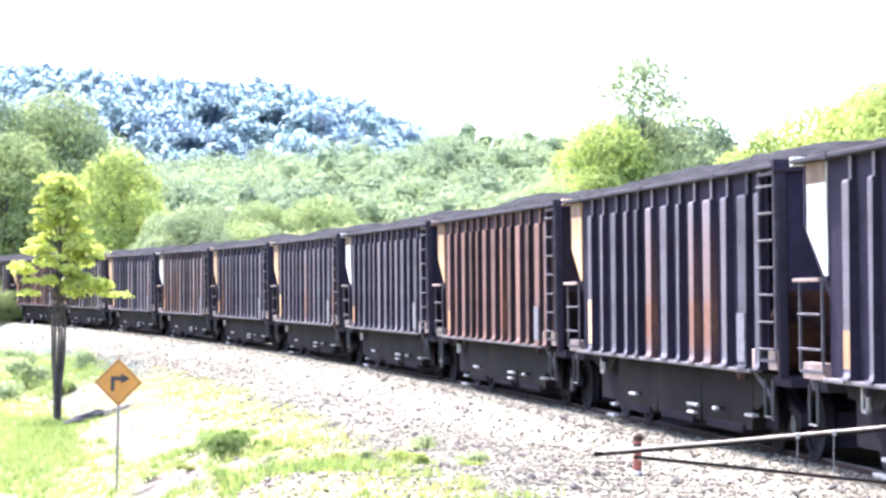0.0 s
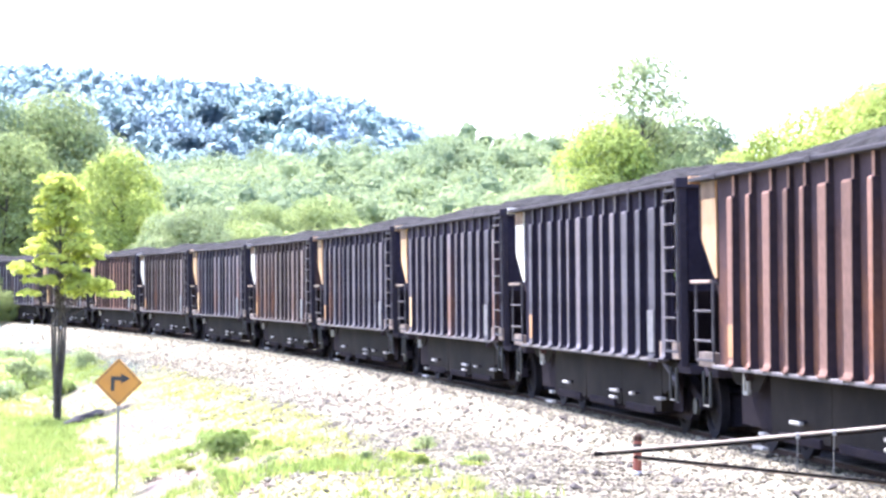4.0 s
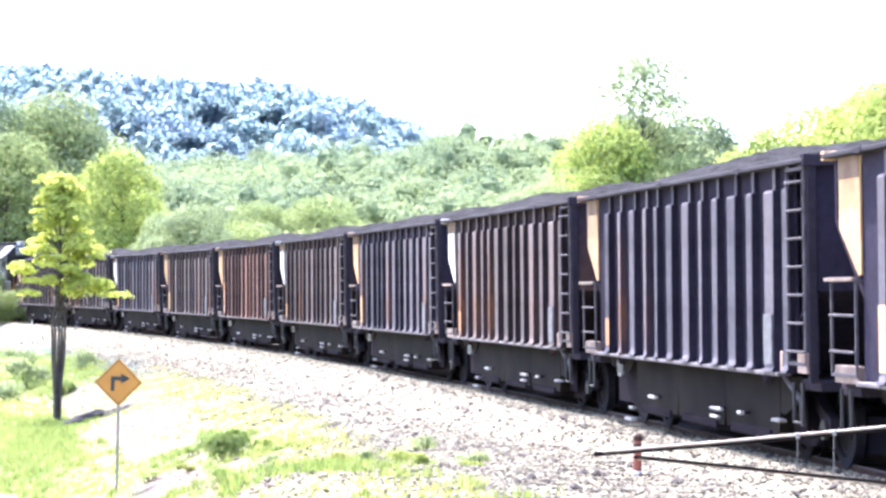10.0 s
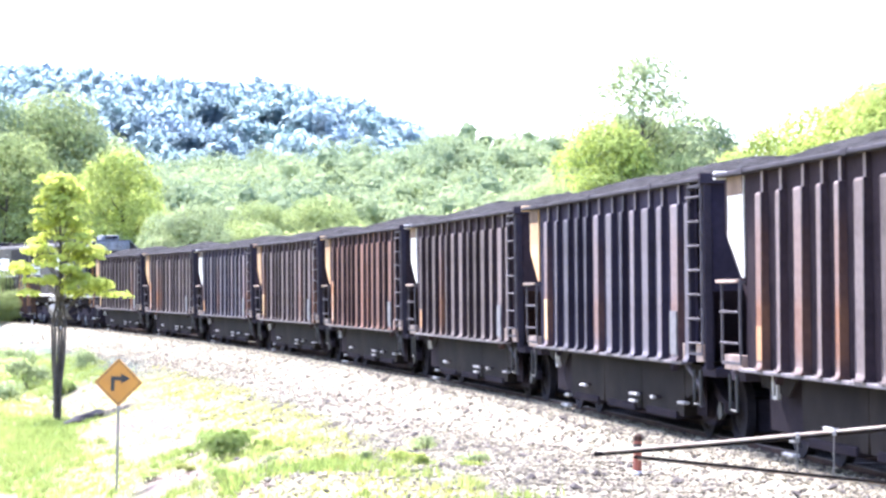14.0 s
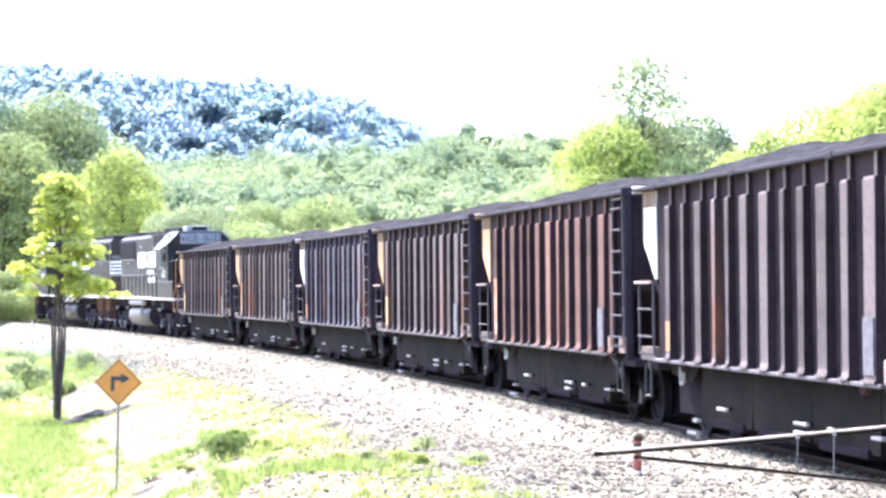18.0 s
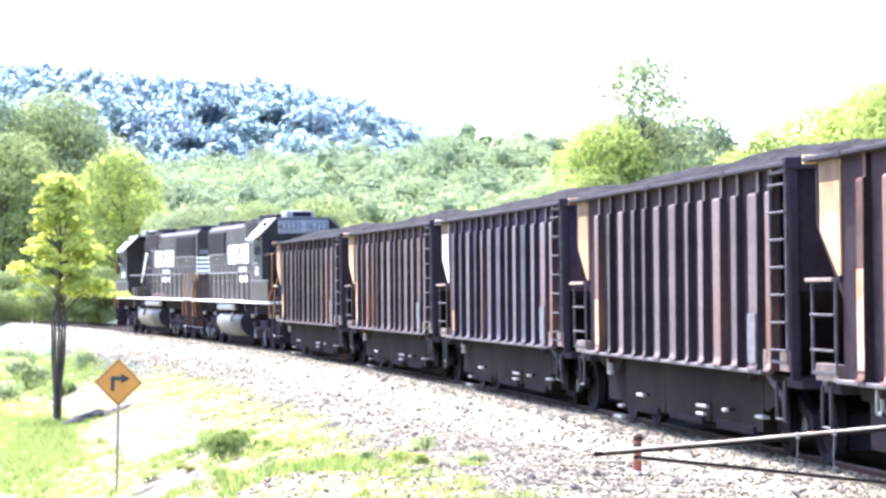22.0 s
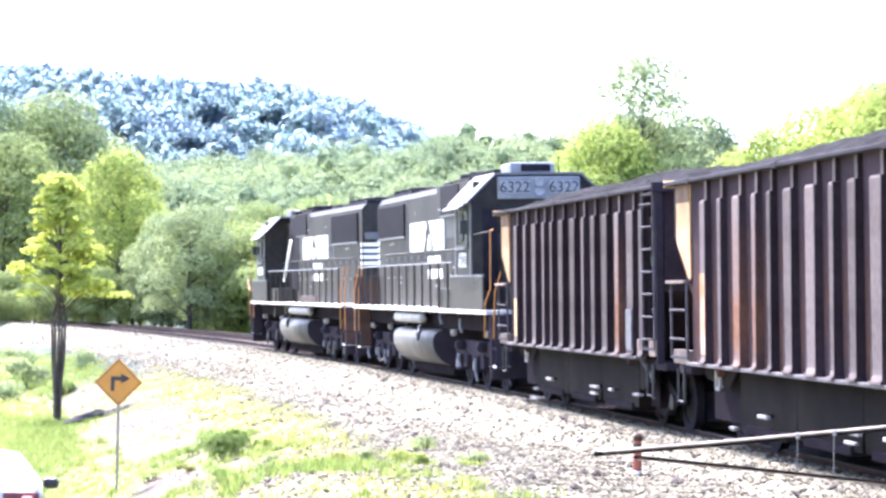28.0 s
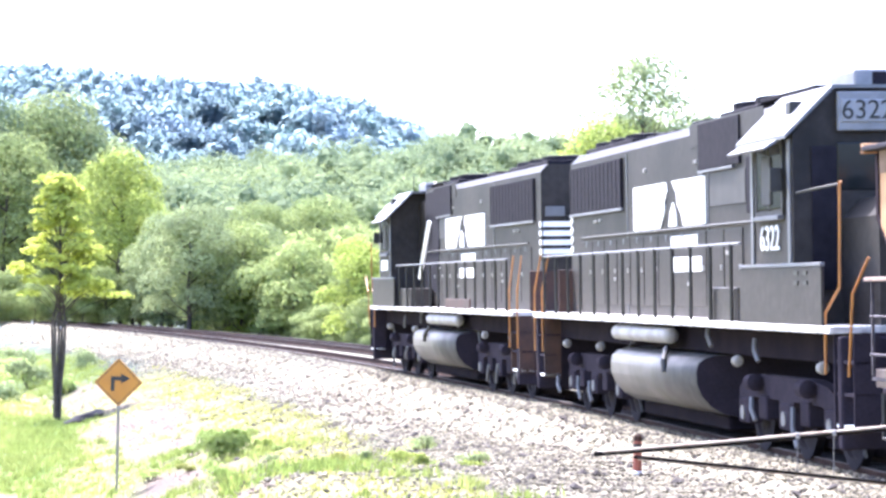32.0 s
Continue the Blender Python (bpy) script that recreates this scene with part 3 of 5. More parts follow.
HOPPER_FRAME = build_frame_mesh()
CAP = to_mesh("bearing_cap", shape(lathe, [(0.13, 0.0), (0.13, 0.06), (0.08, 0.09), (0.03, 0.095)], Matrix.Identity(4), 12), "dusty")


def rib_mesh(material, width):
    """A pressed post standing out towards -y: full and broad up to a shoulder, a thin ridge above it, a flared foot."""
    bm = bmesh.new()
    r, d = width / 2, 0.115
    prism(bm, [(0.0, Z_SILL - 0.01), (-d - 0.02, Z_SILL), (-d - 0.02, Z_SILL + 0.03), (-d, Z_SILL + 0.09), (-d, Z_TOP - 0.36), (-d + 0.03, Z_TOP - 0.33), (0.0, Z_TOP - 0.33)], "x", -r, r)
    bmesh.ops.bevel(bm, geom=list(bm.edges), offset=0.012, segments=1, affect="EDGES")
    box(bm, r - 0.11, r, -0.075, 0.0, Z_TOP - 0.34, Z_TOP - 0.05)
    box(bm, -r - 0.035, r + 0.035, -d - 0.045, 0.0, Z_SILL - 0.008, Z_SILL + 0.022)
    me = to_mesh("rib", bm, material)
    me.materials.append(M[material.replace("steel", "sheet")])  # flanks take the dark sheet colour: shade beside the ribs put into paint
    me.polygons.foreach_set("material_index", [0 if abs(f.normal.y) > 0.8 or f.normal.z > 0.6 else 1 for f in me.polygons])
    return me


def coal_mesh(seed):
    """A heap that stands higher in the middle and falls to the chords, rough with lumps."""
    rnd = random.Random(seed)
    nx, ny = 90, 22
    L0, W0 = (X_FRONT - X_REAR) / 2 - 0.06, SIDE - 0.04
    ph = [rnd.uniform(0, 6.28) for _ in range(4)]
    vs, fs = [], []
    for j in range(ny + 1):
        for i in range(nx + 1):
            u, v = -1 + 2 * i / nx, -1 + 2 * j / ny
            h = 0.46 * (1 - abs(v) ** 1.7) * (1 - abs(u) ** 7) * (0.86 + 0.10 * math.sin(u * 5 + ph[0]) + 0.06 * math.sin(u * 11 + ph[1]))
            edge = max(abs(u), abs(v)) > 0.985
            h += 0 if edge else rnd.uniform(-0.035, 0.045)
            vs.append((u * L0 + (X_FRONT + X_REAR) / 2, v * W0, Z_TOP - 0.03 + h - (0.12 if edge else 0)))
    for j in range(ny):
        for i in range(nx):
            a = j * (nx + 1) + i
            fs.append((a, a + 1, a + nx + 2, a + nx + 1))
    return cloud("coal_load", vs, fs, "coal")


def ladder_frame(w, z0, z1, depth=0.09):
    """Two stiles on stand-off brackets, standing out from y=0 towards -y."""
    bm = bmesh.new()
    for x in (-w / 2, w / 2):
        box(bm, x - 0.022, x + 0.022, -depth, -depth + 0.03, z0, z1)
        for z in (z0 + 0.05, z1 - 0.05):
            box(bm, x - 0.02, x + 0.02, -depth, 0, z - 0.02, z + 0.02)
    for z in (z0, z1 - 0.04):
        box(bm, -w / 2, w / 2, -depth + 0.002, -depth + 0.028, z, z + 0.04)
    return to_mesh("ladder", bm, "ladder_steel")


def rung_mesh(w, depth=0.09):
    return to_mesh("rung", shape(tube, [(-w / 2, -depth - 0.012, 0), (w / 2, -depth - 0.012, 0)], 0.018, 6), "ladder_steel")


def hopper(steel, plate, label, seed):
    car = tagged(new("hopper_wagon"), label, "hopper wagon", group="wagons of the coal train")
    ribs = {w: rib_mesh(steel, w) for w in sorted({w for _, w in RIBS})}
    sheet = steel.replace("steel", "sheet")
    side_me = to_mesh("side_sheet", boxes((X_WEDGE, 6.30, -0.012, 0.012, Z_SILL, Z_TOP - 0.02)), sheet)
    chord_bm = boxes((X_REAR, X_FRONT, -0.15, 0.06, Z_TOP - 0.06, Z_TOP, 0.015))
    for x in (-5.3, -0.55, 4.0):  # lap joints of the chord
        box(chord_bm, x - 0.12, x + 0.12, -0.16, 0.06, Z_TOP - 0.075, Z_TOP + 0.012, 0.01)
    chord_me = to_mesh("top_chord", chord_bm, "chord")
    sill_me = to_mesh("side_sill", boxes((X_WEDGE, 5.75, -0.13, 0.05, Z_SILL - 0.06, Z_SILL - 0.012, 0.01)), "sill")
    post_me = to_mesh("corner_post", boxes((X_FRONT - 0.10, X_FRONT, -0.08, 0.03, Z_SILL - 0.1, Z_TOP - 0.08, 0.01)), "under")
    recess_me = to_mesh("recessed_panel", boxes((6.30, X_FRONT - 0.10, -0.012, 0.012, Z_SILL, Z_TOP - 0.02)), "recess")
    ladder_me, rung_me = ladder_frame(0.74, Z_SILL + 0.10, Z_TOP - 0.10), rung_mesh(0.74)
    low_me, wide_rung_me = ladder_frame(1.0, Z_SILL + 0.02, 2.36), rung_mesh(1.0)
    grab_me = to_mesh("grab_iron", boxes((-0.60, 0.55, -0.11, -0.05, -0.02, 0.025, 0.008)), "step")
    step_me = to_mesh("step_plate", boxes((-0.20, 0.20, -0.09, 0.05, -0.13, 0.12, 0.01)), "step")
    wide_me = to_mesh("step_plate", boxes((-0.48, 0.48, -0.07, 0.05, -0.10, 0.10, 0.01)), "step")
    plate_me = to_mesh("data_plate", boxes((-0.19, 0.19, -0.012, 0.012, -0.32, 0.32)), "plate_dim")
    patch_me = to_mesh("worn_patch", boxes((-0.17, 0.17, -0.014, 0.012, -0.33, 0.33), (0.0, 0.13, -0.014, 0.012, -0.75, -0.33)), "patch")
    stir_bm = bmesh.new()
    tube(stir_bm, [(-0.19, 0, 0.35), (-0.19, 0, -0.14), (0.19, 0, -0.14), (0.19, 0, 0.35)], 0.026, 6)
    stir_me = to_mesh("stirrup", stir_bm, "dusty")
    loop_bm = bmesh.new()  # jacking loop by the rear truck
    for x0, x1, z0, z1 in ((-0.13, -0.07, -0.16, 0.16), (0.07, 0.13, -0.16, 0.16), (-0.13, 0.13, 0.10, 0.16), (-0.13, 0.13, -0.16, -0.11)):
        box(loop_bm, x0, x1, -0.03, 0.03, z0, z1, 0.01)
    loop_me = to_mesh("jacking_loop", loop_bm, "chrome")
    for sgn in (-1, 1):
        flip = Matrix.Identity(4) if sgn < 0 else Matrix.Diagonal((1, -1, 1, 1))
        turn = flip @ pose(0, -SIDE, 0)
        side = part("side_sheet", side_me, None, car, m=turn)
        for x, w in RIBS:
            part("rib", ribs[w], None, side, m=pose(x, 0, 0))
        part("top_chord", chord_me, None, car, m=turn)
        part("side_sill", sill_me, None, car, m=turn)
        bm = bmesh.new()  # flat wedge of the side over the sloping end floor
        prism(bm, [(X_REAR + 0.36, 2.92), (X_REAR + 0.36, Z_TOP - 0.08), (X_WEDGE, Z_TOP - 0.08), (X_WEDGE, 2.38), (X_WEDGE - 0.10, 2.38)], "y", sgn * (SIDE + 0.03) - 0.012, sgn * (SIDE + 0.03) + 0.012)
        part("end_wedge", bm, plate, car, "bare worn wedge of side plate over the sloped end")
        # added strip: the top chord's shade on the wedge, painted tan
        part("wedge_strip", boxes((X_REAR + 0.37, X_WEDGE - 0.01, sgn * (SIDE + 0.035) - 0.016, sgn * (SIDE + 0.035) + 0.016, 3.49, Z_TOP - 0.07)), "tan", car, "tan strip along the top of the wedge, chord shade put into colour")
        part("worn_foot", boxes((-4.56 - 0.135, -4.56 + 0.135, sgn * (SIDE + 0.118) - 0.004, sgn * (SIDE + 0.118) + 0.004, Z_SILL + 0.12, (2.05, 2.45, 1.75)[seed % 3])), ("amber", "worn_white", "orange")[seed % 3], car, "scoured bright foot of the first rib")
        low = part("end_ladder", low_me, None, car, m=turn @ pose(-6.2, 0, 0))
        for z in (1.50, 1.92):
            part("rung", wide_rung_me, None, low, m=pose(0, 0, z))
        part("grab_iron", grab_me, None, car, m=turn @ pose(-6.25, -0.02, 2.33))
        part("step_plate", wide_me, None, car, m=turn @ pose(-6.15, 0, Z_SILL + 0.05))
        part("corner_post", post_me, None, car, m=turn)
        part("recessed_panel", recess_me, None, car, m=turn @ pose(0, 0.06, 0))
        lad = part("ladder", ladder_me, None, car, m=turn @ pose(6.60, -0.03, 0))
        for k in range(7):
            part("rung", rung_me, None, lad, m=pose(0, 0, Z_SILL + 0.27 + 0.345 * k))
        part("worn_patch", patch_me, None, car, "worn rusty patch behind the ladder", m=turn @ pose(6.80, 0.035, 3.14))
        for x in (6.02, 6.80):
            part("step_plate", step_me, None, car, m=turn @ pose(x, -0.02, Z_SILL + 0.14), label="rusty pale step plate")
        part("data_plate", plate_me, None, car, m=turn @ pose(5.38, -0.134, Z_SILL + 0.40))
        part("stirrup", stir_me, None, car, m=turn @ pose(6.35, -0.03, 0.72))
        part("stirrup", stir_me, None, car, m=turn @ pose(-6.3, -0.03, 0.72))
        part("jacking_loop", loop_me, None, car, m=turn @ pose(-4.56, 0.10, 0.96))
        bm = bmesh.new()
        tube(bm, [(5.62, sgn * SIDE, Z_SILL - 0.06), (6.08, sgn * (SIDE - 0.08), 0.84), (6.10, sgn * (SIDE - 0.10), 0.52)], 0.036, 6)
        part("brace", bm, "ladder_steel", car)
    bm = bmesh.new()  # sloping end floor at the rear, upright wall at the front
    prism(bm, [(X_REAR, Z_TOP - 0.05), (X_REAR, 3.0), (-4.3, 1.0), (-4.2, 1.1), (X_REAR + 0.08, 3.05), (X_REAR + 0.08, Z_TOP - 0.05)], "y", -SIDE + 0.014, SIDE - 0.014)
    part("slope_sheet", bm, sheet, car)
    part("end_wall", boxes((X_FRONT - 0.10, X_FRONT - 0.04, -SIDE + 0.03, SIDE - 0.03, 2.2, Z_TOP - 0.02)), sheet, car)
    bm = bmesh.new()  # the front floor slopes in below the end wall
    prism(bm, [(X_FRONT - 0.10, 2.2), (X_FRONT - 0.04, 2.2), (4.6, 1.0), (4.5, 1.08)], "y", -SIDE + 0.014, SIDE - 0.014)
    part("slope_sheet", bm, sheet, car)
    part("end_chord", boxes((X_REAR - 0.04, X_REAR + 0.08, -SIDE - 0.14, SIDE + 0.14, Z_TOP - 0.08, Z_TOP + 0.03, 0.01)), plate, car)
    part("end_chord", boxes((X_FRONT - 0.1, X_FRONT + 0.05, -SIDE - 0.14, SIDE + 0.14, Z_TOP - 0.10, Z_TOP + 0.05, 0.01)), "under", car)
    for x0, x1, e in ((X_REAR + 0.4, X_REAR - 0.44, -1), (X_FRONT - 0.4, X_FRONT + 0.436, 1)):
        bm = bmesh.new()
        tube(bm, [(x0, 0, 0.88), (x1 - e * 0.12, 0, 0.86)], 0.09, 8)
        box(bm, x1 - e * 0.26, x1, -0.13, 0.13, 0.72, 1.0, 0.04)
        part("coupler", bm, "under", car)
        bm = bmesh.new()
        tube(bm, [(x0, e * 0.35, 0.86), (x1 - e * 0.2, e * 0.35, 0.55), (x1, e * 0.2, 0.40)], 0.03, 6)
        part("air_hose", bm, "under", car)
    for x in (X_REAR, X_FRONT - 0.8):
        part("end_sill", boxes((x, x + 0.8, -SIDE + 0.05, SIDE - 0.05, 0.98, 1.12, 0.02)), "under", car)
    part("centre_sill", boxes((X_REAR + 0.1, X_FRONT - 0.1, -0.25, 0.25, 0.74, 1.05, 0.02)), "under", car)
    for k, cx in enumerate((-1.95, 0.85, 3.65)):  # chutes that narrow towards their gates
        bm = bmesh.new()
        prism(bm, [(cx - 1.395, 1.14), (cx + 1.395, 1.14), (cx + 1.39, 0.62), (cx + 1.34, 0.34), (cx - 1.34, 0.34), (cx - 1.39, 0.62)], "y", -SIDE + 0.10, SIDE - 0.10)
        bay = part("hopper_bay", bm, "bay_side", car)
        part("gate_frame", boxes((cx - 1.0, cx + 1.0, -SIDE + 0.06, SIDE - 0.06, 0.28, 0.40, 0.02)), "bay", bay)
        for sgn in (-1, 1):
            lx, ly = cx + (0.28, 1.40, -0.10)[k], sgn * (SIDE + 0.03)
            lw = (0.24, 0.28, 0.10)[k]
            bm = boxes((lx - lw, lx + lw, ly - 0.03, ly + 0.03, 0.55, 0.595, 0.012))
            if k == 1:
                box(bm, lx - lw, lx + lw * 0.5, ly - 0.03, ly + 0.03, 0.44, 0.48, 0.012)
            part("gate_latch", bm, "chrome", bay, "bright worn gate latch")
            bm = bmesh.new()
            tube(bm, [(lx, sgn * (SIDE - 0.12), 0.58), (lx, ly, 0.57)], 0.02, 6)
            part("latch_arm", bm, "bay", bay)
    for sgn in (-1, 1):
        # dark sheet added under the body, standing in for the shade there
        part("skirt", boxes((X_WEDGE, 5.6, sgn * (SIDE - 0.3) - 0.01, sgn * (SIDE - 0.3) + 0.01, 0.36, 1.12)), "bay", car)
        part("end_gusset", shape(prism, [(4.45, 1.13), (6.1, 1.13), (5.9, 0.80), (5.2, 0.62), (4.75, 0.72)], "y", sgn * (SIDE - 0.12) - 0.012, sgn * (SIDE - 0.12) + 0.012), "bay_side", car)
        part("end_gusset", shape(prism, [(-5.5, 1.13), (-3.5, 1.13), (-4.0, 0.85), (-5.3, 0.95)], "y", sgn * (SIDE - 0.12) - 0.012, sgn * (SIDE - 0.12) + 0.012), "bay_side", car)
        part("gate_latch", boxes((4.95, 5.35, sgn * (SIDE - 0.05) - 0.05, sgn * (SIDE - 0.05) + 0.05, 0.53, 0.57, 0.012)), "chrome", car)
        part("brake_beam", boxes((-4.42, -3.88, sgn * 1.36 - 0.05, sgn * 1.36 + 0.05, 0.09, 0.14, 0.015), (-4.1, -3.82, sgn * 1.36 - 0.04, sgn * 1.36 + 0.04, 0.28, 0.33, 0.015)), "chrome", car, "bright worn brake beam end")
    for x in (-4.72, 4.98):
        truck(car, x, 2.4, HOPPER_FRAME, HOPPER_WHEEL, 0.457, (-0.89, 0.89), CAP)
    part("coal_load", coal_mesh(seed), None, car, "heaped black coal load")
    return car


# ---- locomotives: black hood units, cab towards +x ----
def letters(text, size, material, parent, m, label=""):
    if not text:
        return part("lettering", boxes((-0.5 * size / 0.46 * 1.1, 0.5 * size / 0.46 * 1.1, -size * 0.3, size * 0.3, 0, 0.006)), material, parent, label, m=m)
    cu = bpy.data.curves.new("lettering", "FONT")
    cu.body, cu.size, cu.extrude, cu.align_x, cu.align_y = text, size, 0.006, "CENTER", "CENTER"
    tmp = bpy.data.objects.new("lettering", cu)
    scene.collection.objects.link(tmp)
    dg = bpy.context.evaluated_depsgraph_get()
    me = bpy.data.meshes.new_from_object(tmp.evaluated_get(dg))
    bpy.data.objects.remove(tmp)
    me.materials.clear()
    me.materials.append(M[material])
    return part("lettering", me, None, parent, label, m=m)


def loco_frame_mesh():
    """Side frame of a three-axle truck, with its wide equaliser openings."""
    bm = bmesh.new()
    prism(bm, [(-2.35, 0.62), (-2.35, 0.86), (-1.9, 0.98), (-1.2, 1.06), (1.2, 1.06), (1.9, 0.98), (2.35, 0.86), (2.35, 0.62), (2.0, 0.62), (1.6, 0.74), (0.35, 0.74), (0.25, 0.60), (-0.25, 0.60), (-0.35, 0.74), (-1.6, 0.74), (-2.0, 0.62)], "y", -0.09, 0.09)
    for x in (-2.05, 0.0, 2.05):
        box(bm, x - 0.26, x + 0.26, -0.12, 0.10, 0.36, 0.72, 0.03)
    for x in (-1.0, 1.0):
        box(bm, x - 0.2, x + 0.2, -0.14, 0.10, 0.45, 0.78, 0.03)
    return to_mesh("side_frame", bm, "under")


LOCO_FRAME = loco_frame_mesh()
LOCO_CAP = to_mesh("bearing_cap", shape(lathe, [(0.10, 0.0), (0.10, 0.05), (0.06, 0.075), (0.02, 0.08)], Matrix.Identity(4), 12), "board")
HOOD, CABW = 0.83, 1.5


def locomotive(label, number, dark_cabinet=False):
    dx = 0.5 if dark_cabinet else 0.0
    lo = tagged(new("locomotive"), label, "locomotive", group="pusher locomotives")
    part("underframe", boxes((-10.0, 9.6, -1.12, 1.12, 1.30, 1.70, 0.01)), "bay", lo)
    part("walkway", boxes((-10.0, 9.45, -1.53, 1.53, 1.69, 1.78, 0.01)), "edge", lo, "white-edged steel walkway")
    # long hood with sloped roof edges
    bm = bmesh.new()
    prism(bm, [(-HOOD, 1.76), (-HOOD, 4.60), (-HOOD + 0.15, 4.76), (HOOD - 0.15, 4.76), (HOOD, 4.60), (HOOD, 1.76)], "x", -9.55, 4.2)
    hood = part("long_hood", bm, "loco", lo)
    bm = bmesh.new()
    prism(bm, [(-0.72, 1.76), (-0.72, 4.5), (0.72, 4.5), (0.72, 1.76)], "x", 4.2, 5.95)
    part("cabinet_hood", bm, "loco", lo)
    for sgn in (-1, 1):
        o = sgn * HOOD
        def plate(name, x0, x1, z0, z1, material, lift=0.02, lab="", parent=hood, bev=0.008):
            return part(name, boxes((x0, x1, o - (0.0 if sgn > 0 else lift), o + (lift if sgn > 0 else 0.0), z0, z1, bev)), material, parent, lab)
        plate("radiator_grille", -9.5 + dx, -4.95 + dx, 3.64, 4.50, "loco_dark", 0.045, "dark radiator intake grille")
        for k in range(14):
            plate("grille_bar", -9.42 + dx + k * 0.34, -9.38 + dx + k * 0.34, 3.66, 4.48, "loco_dark", 0.055)
        plate("grille_ledge", -9.5 + dx, -4.9 + dx, 3.585, 3.635, "board", 0.06)
        plate("blister", -0.05, 4.2, 4.40, 4.765, "loco", 0.012, "flush-sided dynamic brake housing")
        plate("brake_grille", 0.55, 2.95, 4.03, 4.73, "loco_dark", 0.04, "dark dynamic brake grille")
        plate("grille_ledge", 0.55, 2.6, 3.975, 4.02, "board", 0.05)
        plate("filter_grille", 3.3, 4.1, 3.3, 4.1, "loco_dark", 0.03)
        plate("hood_recess", 1.15, 3.2, 3.45, 3.95, "dusty", 0.014)
        for k in range(11):
            plate("hood_door", -8.6 + k * 1.06, -7.6 + k * 1.06, 1.95, 3.1, "loco", 0.018)
        # white emblem: two blocks of slanted bars and a horse-like peak between
        for pts in ([(-4.06, 3.21), (-4.06, 3.94), (-1.72, 3.94), (-1.62, 3.80), (-1.85, 3.62), (-1.80, 3.48), (-2.12, 3.21)], [(-1.28, 3.94), (0.86, 3.94), (0.86, 3.21), (-0.52, 3.21), (-0.66, 3.40), (-0.92, 3.56), (-0.98, 3.75)], [(-1.52, 3.22), (-1.40, 3.46), (-1.22, 3.60), (-1.05, 3.40), (-0.98, 3.22)]):
            bm = bmesh.new()
            prism(bm, [(x + dx, z) for x, z in pts], "y", o, o + sgn * 0.022)
            part("emblem", bm, "white", hood, "white painted emblem block")
        for k in range(4):  # white stripes round the hood's rear corner
            plate("zebra_stripe", -9.572, -9.40, 2.93 + k * 0.185, 3.04 + k * 0.185, "white", 0.014)
        for x0, x1, z0, z1 in ((-1.36, -0.55, 2.90, 3.06), (-0.47, 0.36, 2.90, 3.06), (-1.42, -0.42, 2.49, 2.72), (-0.34, 0.62, 2.49, 2.72)):
            plate("lettering_bar", x0 - 2.2 * dx, x1 - 2.2 * dx, z0, z1, "white", 0.024)
        # handrail along the walkway
        rail_bm = bmesh.new()
        tube(rail_bm, [(-9.2, sgn * 1.47, 2.84), (5.2, sgn * 1.47, 2.84)], 0.02, 6)
        hr = part("handrail", rail_bm, "board", lo)
        post_bm = bmesh.new()
        tube(post_bm, [(0, 0, 1.74), (0, 0, 2.85)], 0.030, 6)
        post_me = to_mesh("handrail_post", post_bm, "black")
        for k in range(13):
            part("handrail_post", post_me, None, hr, m=pose(4.72 - k * 1.15, sgn * 1.47, 0))
        # cab side, window, awning, number
        cw = sgn * CABW
        part("side_box", boxes((5.35, 9.1, cw - 0.02, cw + 0.02, 1.78, 2.50, 0.01)), "loco", lo)
        part("box_edge", boxes((5.35, 9.1, cw - 0.03, cw + 0.03, 2.50, 2.545, 0.008)), "board", lo)
        for x in (8.05, 8.45):
            for z in (2.30, 2.42):
                part("box_vent", boxes((x - 0.09, x + 0.09, cw - 0.032, cw + 0.032, z - 0.025, z + 0.025)), "black", lo)
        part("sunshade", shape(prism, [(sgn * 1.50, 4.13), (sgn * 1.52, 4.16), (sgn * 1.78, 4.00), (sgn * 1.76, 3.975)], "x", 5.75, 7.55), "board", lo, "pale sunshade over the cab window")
        part("roof_vent", boxes((6.9, 7.12, sgn * 1.2 - 0.1, sgn * 1.2 + 0.1, 4.45, 4.62, 0.02)), "black", lo)
        part("cab_window", boxes((6.25, 7.4, cw - 0.03, cw + 0.012, 3.25, 4.05, 0.01) if sgn > 0 else (6.25, 7.4, cw - 0.012, cw + 0.03, 3.25, 4.05, 0.01)), "glass", lo)
        part("window_frame", boxes((6.18, 7.48, cw - 0.02, cw + 0.02, 3.16, 3.23), (6.18, 7.48, cw - 0.02, cw + 0.02, 4.05, 4.12), (6.18, 6.25, cw - 0.02, cw + 0.02, 3.2, 4.08), (7.41, 7.48, cw - 0.02, cw + 0.02, 3.2, 4.08), (6.8, 6.84, cw - 0.016, cw + 0.018, 3.2, 4.08)), "dusty", lo)
        letters(number, 0.46, "white", lo, pose(6.85, sgn * (CABW + 0.015), 2.86, 90, 0, 0 if sgn < 0 else 180), "white painted road number")
        for x in (5.98, 7.72):  # pale pillars at the cab's corners
            part("cab_pillar", boxes((x - 0.06, x + 0.06, cw - 0.012, cw + 0.012, 2.55, 4.10, 0.008)), "board", lo)
        part("window_sash", boxes((6.55, 6.95, cw - 0.034, cw + 0.034, 3.30, 3.92, 0.01)), "dusty", lo)
        for k in range(9):  # hand holds, hinges and lifting lugs on the hood's side
            part("hood_hinge", boxes((-8.1 + k * 1.06, -8.02 + k * 1.06, o - 0.03, o + 0.03, 3.0, 3.09, 0.008)), "board", hood)
